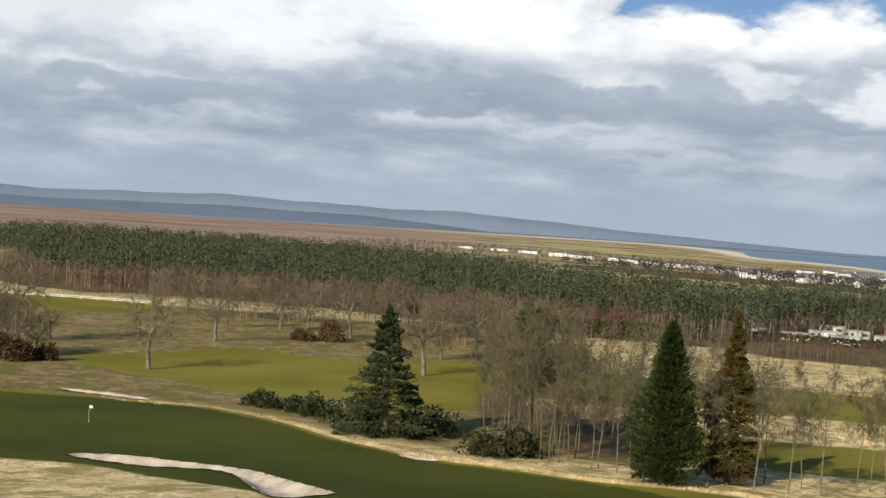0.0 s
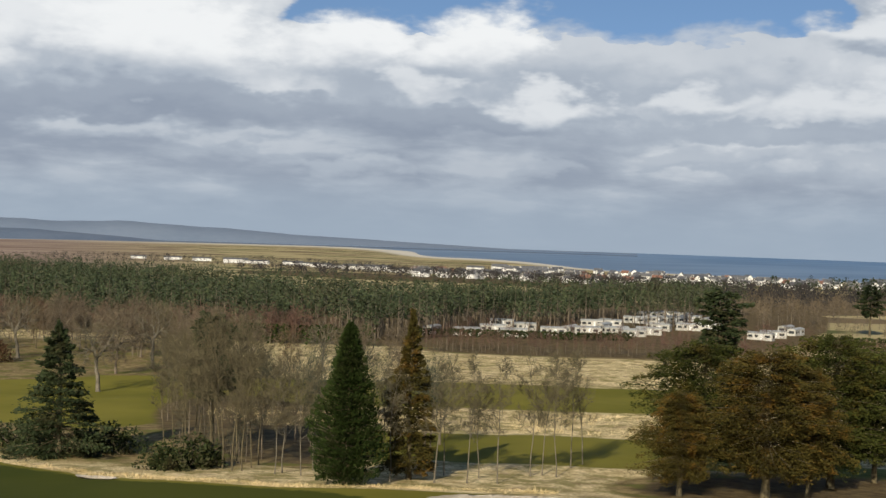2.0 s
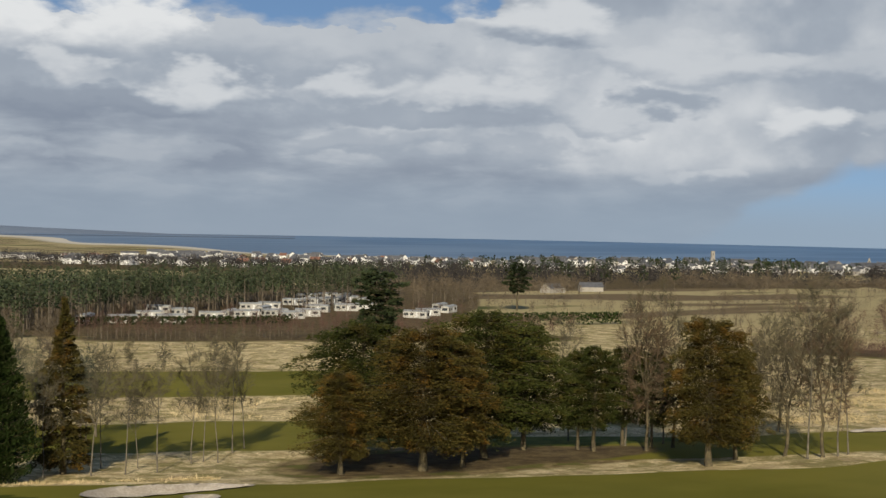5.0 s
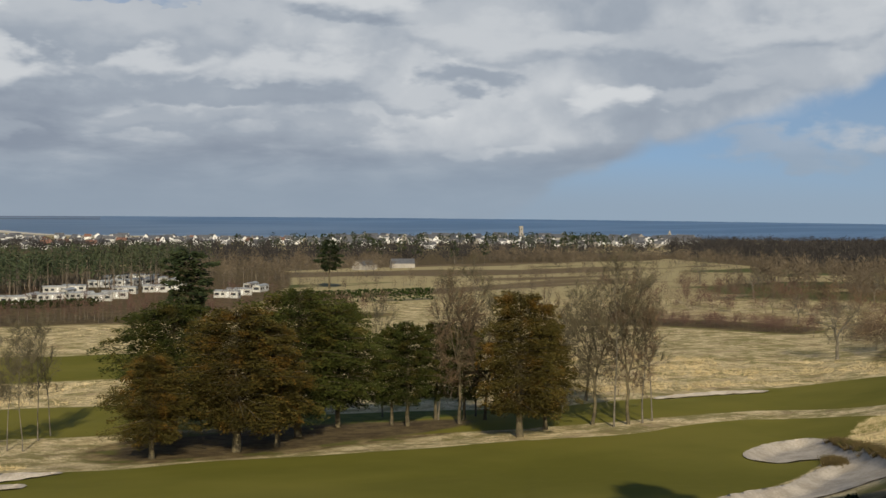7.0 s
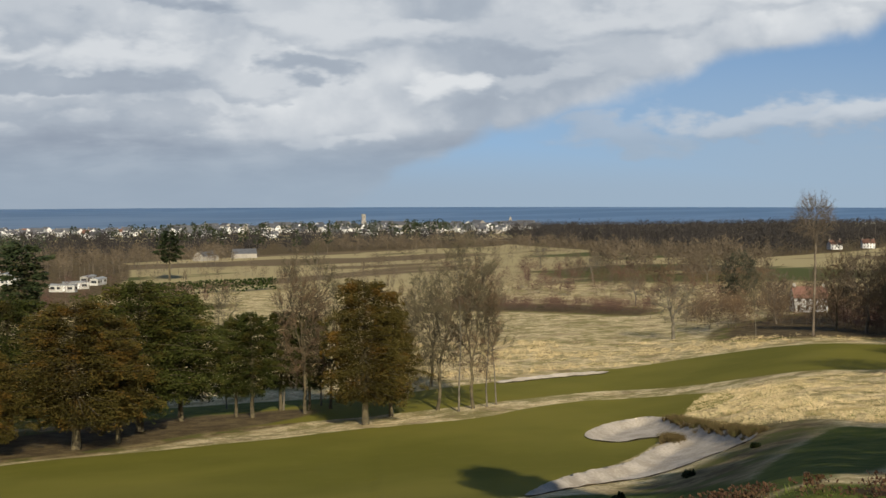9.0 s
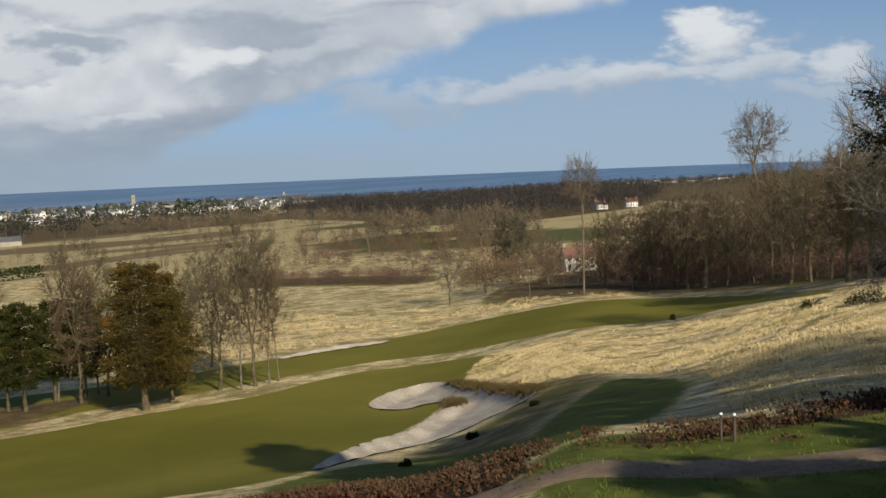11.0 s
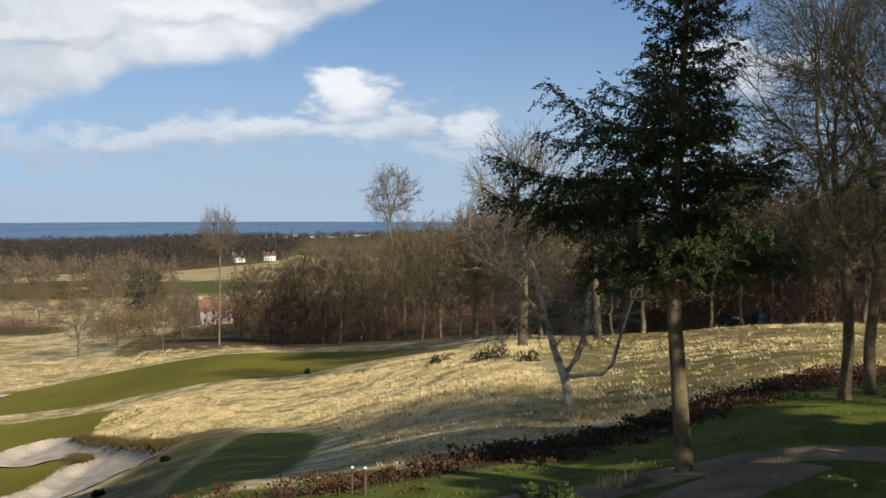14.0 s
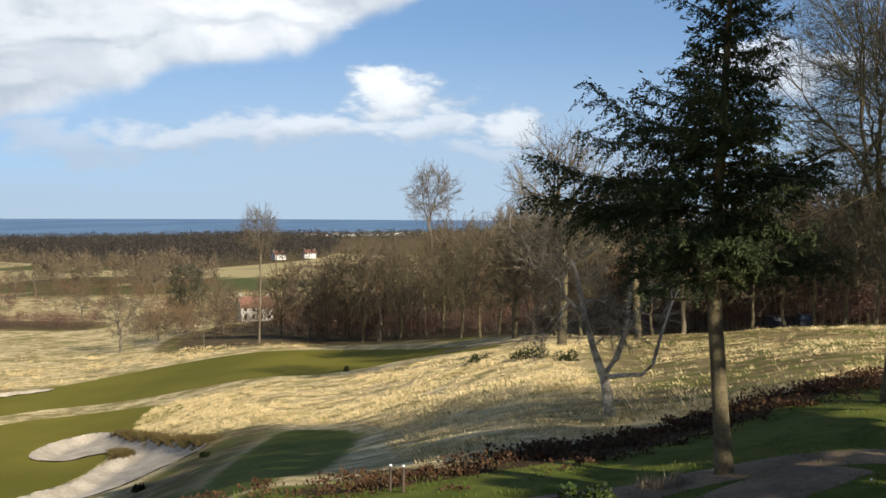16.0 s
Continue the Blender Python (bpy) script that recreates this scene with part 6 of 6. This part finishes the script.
def make_car():
    """A parked estate car."""
    base = new("car")
    side = [(-2.1, 0.35), (-2.15, 0.85), (-1.95, 0.98), (-1.75, 1.42), (-1.2, 1.5), (0.1, 1.48), (0.85, 0.98), (1.9, 0.82), (2.1, 0.6), (2.05, 0.35)]
    s = Shape()
    n = len(side)
    rows = [np.array([(x, y * (0.8 if z > 1.2 else 1.0), z) for x, z in side]) for y in (-0.86, 0.86)]
    s.put(np.concatenate(rows), [(k, (k + 1) % n, n + (k + 1) % n, n + k) for k in range(n)])
    s.f.append(np.array([list(range(n))[::-1], list(range(n, 2 * n))]))
    part("body", s.mesh("body", "car_paint", True), base)
    for y in (-1, 1):
        for x0, x1 in ((-1.6, -0.75), (-0.65, 0.25)):
            w = Shape()
            w.box((x0, min(y * 0.78, y * 0.84), 1.02), (x1, max(y * 0.78, y * 0.84), 1.38))
            part("window", w.mesh("window", "glass", True), base)
        for x in (-1.35, 1.35):
            w = Shape()
            w.tube([(x, y * 0.62, 0.32), (x, y * 0.64, 0.32), (x, y * 0.86, 0.32), (x, y * 0.88, 0.32)], [0.2, 0.32, 0.32, 0.22], 16)
            part("wheel", w.mesh("wheel", "tyre"), base)
    w = Shape()
    w.put([(0.16, -0.66, 1.45), (0.16, 0.66, 1.45), (0.86, 0.8, 1.01), (0.86, -0.8, 1.01)], [(0, 1, 2, 3)])
    part("windscreen", w.mesh("windscreen", "glass", True), base)
    return tagged(base, "blue-grey car parked among trees at the wood edge", "car", "parked cars")


car = make_car()
car.matrix_basis = stand(ground(80.2, 158), 0.5)
again(car, stand(ground(81.4, 156), 0.35))


def make_flower():
    base = new("daffodil")
    st, pt, cup = Shape(), Shape(), Shape()
    st.tube([(0, 0, -0.03), (0.01, 0, 0.15), (0.04, 0, 0.27)], [0.006, 0.005, 0.004], 5)
    for k in range(6):
        a = k * math.pi / 3
        c, q = math.cos(a), math.sin(a)
        pt.put([(0.04, 0, 0.27), (0.045 + 0.0, c * 0.03 - q * 0.018, 0.27 + q * 0.03 + c * 0.018), (0.05, c * 0.06, 0.27 + q * 0.06), (0.045, c * 0.03 + q * 0.018, 0.27 + q * 0.03 - c * 0.018)], [(0, 1, 2, 3)])
    cup.tube([(0.04, 0, 0.27), (0.06, 0, 0.27), (0.075, 0, 0.27)], [0.01, 0.018, 0.022], 8)
    part("stem", st.mesh("stem", "grass"), base)
    part("petals", pt.mesh("petals", "petal"), base)
    part("trumpet", cup.mesh("trumpet", "petal"), base)
    return tagged(base, "pale daffodil in bloom on a grass bank", "flower", "daffodils on the bank")


flower = make_flower()
flower.matrix_basis = stand(ground(83.49, 35.0), math.pi)
for b, d in ((86.75, 35.8), (86.85, 35.9), (86.7, 35.5), (87.23, 35.5), (87.3, 35.3), (84.12, 37.8), (86.57, 35.0), (83.9, 34.6), (85.2, 36.8)):
    again(flower, stand(ground(b, d), math.pi + b))


# ---- caravans, houses and town ----
def gable(s_wall, s_roof, length, width, eave, ridge, over=0.25):
    x, y = length / 2, width / 2
    s_wall.put([(-x, -y, -1), (x, -y, -1), (x, y, -1), (-x, y, -1), (-x, -y, eave), (x, -y, eave), (x, y, eave), (-x, y, eave), (-x, 0, ridge - 0.1), (x, 0, ridge - 0.1)],
               [(0, 1, 5, 4), (2, 3, 7, 6)])
    s_wall.f.append(np.array([(1, 2, 6, 9, 5), (3, 0, 4, 8, 7)]) + s_wall.n - 10)
    o, dz = over, over * (ridge - eave) / y
    a, t = (ridge - eave) / y, 0.12
    for sg in (-1, 1):
        s_roof.put([(-x - o, sg * (y + o), eave - dz), (x + o, sg * (y + o), eave - dz), (x + o, 0, ridge), (-x - o, 0, ridge),
                    (-x - o, sg * (y + o), eave - dz + t), (x + o, sg * (y + o), eave - dz + t), (x + o, 0, ridge + t), (-x - o, 0, ridge + t)],
                   [(0, 1, 2, 3), (4, 7, 6, 5), (0, 4, 5, 1), (1, 5, 6, 2), (3, 2, 6, 7), (0, 3, 7, 4)])


def make_caravan():
    base = new("static_caravan")
    body, roof, skirt = Shape(), Shape(), Shape()
    gable(body, roof, 10.5, 3.6, 2.75, 3.25, 0.1)
    skirt.box((-5.1, -1.7, -0.6), (5.1, 1.7, 0.35))
    part("body", body.mesh("body", "cream", True), base)
    part("roof", roof.mesh("roof", "pale_roof", True), base)
    part("skirt", skirt.mesh("skirt", "dark_wood", True), base)
    for x0, x1, side in ((-4.6, -3.0, -1), (-2.0, -0.8, -1), (2.2, 4.2, -1), (-4.2, -2.4, 1), (1.0, 2.4, 1), (3.2, 4.4, 1)):
        w = Shape()
        y = side * 1.8
        w.box((x0, min(y, y + side * 0.03), 1.15), (x1, max(y, y + side * 0.03), 2.15))
        part("window", w.mesh("window", "glass", True), base)
    d = Shape()
    d.box((0.4, -1.83, 0.5), (1.25, -1.8, 2.45))
    part("door", d.mesh("door", "white_paint", True), base)
    for side in (-1, 1):
        w = Shape()
        w.box((min(side * 5.25, side * 5.28), -1.2, 1.05), (max(side * 5.25, side * 5.28), 1.2, 2.2))
        part("window", w.mesh("window", "glass", True), base)
    return tagged(base, "cream static caravan with a pale roof on a holiday park", "caravan", "static caravans of the park")


def rail_fence(points):
    """A white post and rail fence."""
    base = new("rail_fence")
    p = [ground(b, d) for b, d in points]
    post = Shape()
    post.box((-0.09, -0.09, -0.2), (0.09, 0.09, 1.35))
    me = post.mesh("post", "white_paint", True)
    for a, c in zip(p[:-1], p[1:]):
        n = int((c - a).length / 6)
        for k in range(n):
            q = a.lerp(c, k / n)
            q.z = float(heights(np.array([q.x]), np.array([q.y]))[0])
            part("post", me, base).location = q
        for z in (0.55, 1.1):
            r = Shape()
            t = np.linspace(0, 1, 9)
            line = np.array([a.lerp(c, k) for k in t])
            line[:, 2] = heights(line[:, 0], line[:, 1]) + z
            r.tube(line, np.full(9, 0.09), 4)
            part("rail", r.mesh("rail", "white_paint", True), base)
    tagged(base, "white post and rail fence before a birch belt", "fence")


rail_fence([(-18.5, 508), (-15, 494), (-12.2, 480)])
CARAVANS = [(13.4, 520), (14.9, 512), (16.0, 540), (16.9, 515), (16.4, 575), (17.3, 560), (18.6, 535), (19.3, 552), (20.0, 548), (20.7, 575), (21.2, 556), (21.9, 545), (22.6, 560), (23.0, 590),
            (24.2, 600), (22.0, 640), (22.9, 650), (23.7, 655), (24.3, 670), (22.5, 690), (23.4, 700), (24.1, 700), (27.2, 560), (27.7, 575), (28.6, 600), (28.2, 620), (21.0, 610), (20.2, 600), (25.0, 610), (25.0, 655)]
first = None
for b, d in CARAVANS:
    m = stand(ground(b, d), radians(-b) + rnd.choice((0.15, 0.35, -0.3, 0.05, 1.2, -0.1)), 1.0)
    if first is None:
        first = make_caravan()
        first.matrix_basis = m
    else:
        copy_thing(first, m)


def make_house(length, width, eave, ridge, wall, roofing, label, chimneys=2, rows=2):
    base = new("house")
    w, r = Shape(), Shape()
    gable(w, r, length, width, eave, ridge, 0.3)
    part("wall", w.mesh("wall", wall, True), base)
    roof = part("roof", r.mesh("roof", roofing, True), base)
    for k in range(chimneys):
        c = Shape()
        x = (length / 2 - 0.6) * (1 if k else -1)
        c.box((x - 0.45, -0.35, ridge - 0.8), (x + 0.45, 0.35, ridge + 1.1))
        part("chimney", c.mesh("chimney", "stone_wall", True), roof)
    for sg in (-1, 1):
        for f in range(rows):
            for x in np.arange(-length / 2 + 1.5, length / 2 - 1, 2.8):
                g = Shape()
                y = sg * width / 2
                z = 1.0 + f * 2.7
                g.box((x - 0.5, min(y, y + sg * 0.04), z), (x + 0.5, max(y, y + sg * 0.04), z + 1.3))
                part("window", g.mesh("window", "glass", True), base)
    return tagged(base, label, "house", "houses of the town")


HOUSES = {}
SPECS = {"white": (11, 7.5, 5.2, 8.2, "white_wall", "slate", "white rendered house with a slate roof", 2, 0),
         "stone": (12, 8, 6.0, 9.4, "stone_wall", "slate", "grey stone house with a slate roof", 1, 0),
         "red": (11, 8, 4.8, 8.4, "white_wall", "tile_roof", "pale house with a red tiled roof", 1, 0),
         "long": (30, 9, 4.6, 6.4, "white_wall", "slate", "long low white building with a grey roof", 0, 0),
         "hall": (26, 14, 9.0, 14.0, "stone_wall", "slate", "large grey stone town building with a slate roof", 1, 0),
         "barn": (24, 13, 5.0, 9.5, "stone_wall", "slate", "stone farm barn with a grey gabled roof", 0, 0),
         "villa": (11, 8, 5.0, 8.4, "white_wall", "tile_roof", "white house with a red tiled roof below a wood", 2, 2)}


def house(kind, b, d, turn, size=1.0):
    m = stand(ground(b, d), radians(-b) + turn, size)
    if kind not in HOUSES:
        HOUSES[kind] = make_house(*SPECS[kind])
        HOUSES[kind].matrix_basis = m
        return HOUSES[kind]
    return again(HOUSES[kind], m)


for b, d in ((5.0, 1960), (5.8, 1950), (6.0, 1930), (7.4, 1900), (7.8, 1880), (8.6, 1790), (9.2, 1770), (10.1, 1700), (10.5, 1720), (11.0, 1690), (11.9, 1640), (12.6, 1620), (13.1, 1600), (3.6, 2050), (2.4, 2100), (1.0, 2150)):
    house("long", b, d, rnd.uniform(-0.15, 0.15), rnd.uniform(0.7, 1.2))
for i in range(45):
    house(rnd.choice(("white", "white", "red", "white")), rnd.uniform(12.6, 22.5), rnd.uniform(1380, 1700), rnd.uniform(-0.8, 0.8), rnd.uniform(0.8, 1.2))
for i in range(46):
    house(rnd.choice(("white", "white", "stone", "red")), rnd.uniform(16, 34), rnd.uniform(1550, 2250), rnd.uniform(-0.9, 0.9), rnd.uniform(0.8, 1.2))
for i in range(90):
    b = rnd.uniform(31.5, 47.0)
    house(rnd.choice(("white", "white", "stone", "hall", "stone", "red", "white")), b, rnd.uniform(1980, 2560) + (b - 38) * 4, rnd.uniform(-0.9, 0.9), rnd.uniform(0.75, 1.15))
for i in range(40):
    house(rnd.choice(("white", "stone", "white")), rnd.uniform(30, 46), rnd.uniform(1500, 1950), rnd.uniform(-0.9, 0.9), rnd.uniform(0.8, 1.1))
for b, d, t in ((33.0, 830, 0.9), (34.6, 860, 0.2)):
    house("barn", b, d, t, 0.62)
for b, d, k in ((59.3, 930, "villa"), (60.6, 960, "villa"), (58.3, 352, "villa")):
    house(k, b, d, rnd.uniform(-0.5, 0.5), 0.75)
for i in range(22):
    house(rnd.choice(("white", "white", "long")), rnd.uniform(60.2, 65.0), rnd.uniform(2750, 2950), rnd.uniform(-0.6, 0.6), 0.9)


def far_roofs(label, n, seed, b0, b1, d0, d1, wall, roofing):
    """The rest of the town, too far and too many to tell apart."""
    rng = np.random.default_rng(seed)
    walls, roofs = Shape(), Shape()
    for _ in range(n):
        b, d, size = rng.uniform(b0, b1), rng.uniform(d0, d1), rng.uniform(0.7, 1.3)
        w, r = Shape(), Shape()
        gable(w, r, rng.uniform(9, 22), 8, rng.uniform(4, 7), rng.uniform(8, 10), 0.3)
        spot, turn = ground(b, d), rng.uniform(0, 3.14)
        c, q = math.cos(turn) * size, math.sin(turn) * size
        for src, dst in ((w, walls), (r, roofs)):
            v = np.concatenate(src.v)
            v = np.column_stack([v[:, 0] * c - v[:, 1] * q + spot.x, v[:, 0] * q + v[:, 1] * c + spot.y, v[:, 2] * size + spot.z])
            dst.v.append(v)
            dst.f.extend(f + dst.n for f in src.f)
            dst.n += len(v)
    base = tagged(new("town_houses"), label, "town", kind="stuff")
    part("walls", walls.mesh("walls", wall, True), base)
    part("roofs", roofs.mesh("roofs", roofing, True), base)


far_roofs("crowded white houses of the seaside town", 240, 60, 31.5, 47, 1950, 2620, "white_wall", "slate")
far_roofs("crowded stone houses of the seaside town", 90, 61, 31.5, 47, 2000, 2620, "stone_wall", "slate")
far_roofs("scattered white houses along the shore road", 90, 62, 15, 34, 1550, 2300, "white_wall", "slate")


def church_tower(b, d, w, h, kind):
    base = new("church_tower")
    s, c = Shape(), Shape()
    s.box((-w / 2, -w / 2, -2), (w / 2, w / 2, h))
    s.box((-w / 2 - 0.4, -w / 2 - 0.4, h * 0.62), (w / 2 + 0.4, w / 2 + 0.4, h * 0.64))
    for x in (-1, 1):
        for y in (-1, 1):
            s.box((x * w / 2 - 0.9, y * w / 2 - 0.9, -2), (x * w / 2 + 0.9, y * w / 2 + 0.9, h * 0.55))
    part("shaft", s.mesh("shaft", "stone_wall", True), base)
    if kind == "flat":
        for k in range(-2, 3):
            for y in (-1, 1):
                c.box((k * w / 5 - 0.6, y * w / 2 - 0.4, h), (k * w / 5 + 0.6, y * w / 2 + 0.4, h + 1.6))
    else:
        c.tube([(0, 0, h), (0, 0, h + w * 0.6), (0, 0, h + w * 1.5)], [w * 0.55, w * 0.42, 0.1], 8)
    part("battlement" if kind == "flat" else "spire", c.mesh("top", "stone_wall", True), base)
    for y in (-1, 1):
        for z in (0.45, 0.8):
            g = Shape()
            g.box((-0.7, y * (w / 2 + 0.03) - 0.05, h * z), (0.7, y * (w / 2 + 0.03) + 0.05, h * z + 3.2))
            part("window", g.mesh("window", "glass", True), base)
    tagged(base, "tall square grey stone church tower above the town", "church tower")
    base.matrix_basis = stand(ground(b, d), radians(-b) + 0.3)


church_tower(39.65, 2400, 6.0, 26, "flat")
church_tower(45.9, 2650, 5, 13, "spire")
church_tower(33.0, 2500, 4.5, 10, "spire")
church_tower(37.0, 2480, 4, 9, "spire")
church_tower(41.4, 2520, 4, 10, "spire")

# clipped hedges below the caravans
def hedge(points, width, height, label):
    s = Shape()
    p = np.array([xy(b, d) for b, d in points])
    seg = []
    for a, c in zip(p[:-1], p[1:]):
        n = max(int(np.hypot(*(c - a)) / 1.2), 2)
        seg.append(a + (c - a) * np.linspace(0, 1, n, endpoint=False)[:, None])
    p = np.concatenate(seg)
    rng = np.random.default_rng(50)
    n = len(p) * 26
    q = np.repeat(p, 26, 0) + rng.normal(0, width * 0.3, (n, 2))
    z = heights(q[:, 0], q[:, 1]) + height * rng.uniform(0, 1, n) ** 0.6
    s.sprays(np.column_stack([q, z]), rng.normal(0, 1, (n, 3)) + [0, 0, 0.6], rng.uniform(0.6, 1.3, n), rng, 0.5, 0.3)
    tagged(new("hedge", s.mesh("hedge", "cypress", True)), label, "hedge", kind="stuff")


hedge([(4.5, 452), (8, 440), (11, 436)], 2.5, 6.5, "tall clipped green hedge before the pines")
hedge([(13, 500), (17, 500), (22, 520)], 2.0, 3.0, "clipped green hedge below the caravans")
hedge([(31, 520), (36, 540)], 2.0, 5.0, "tall clipped green hedge by a field")
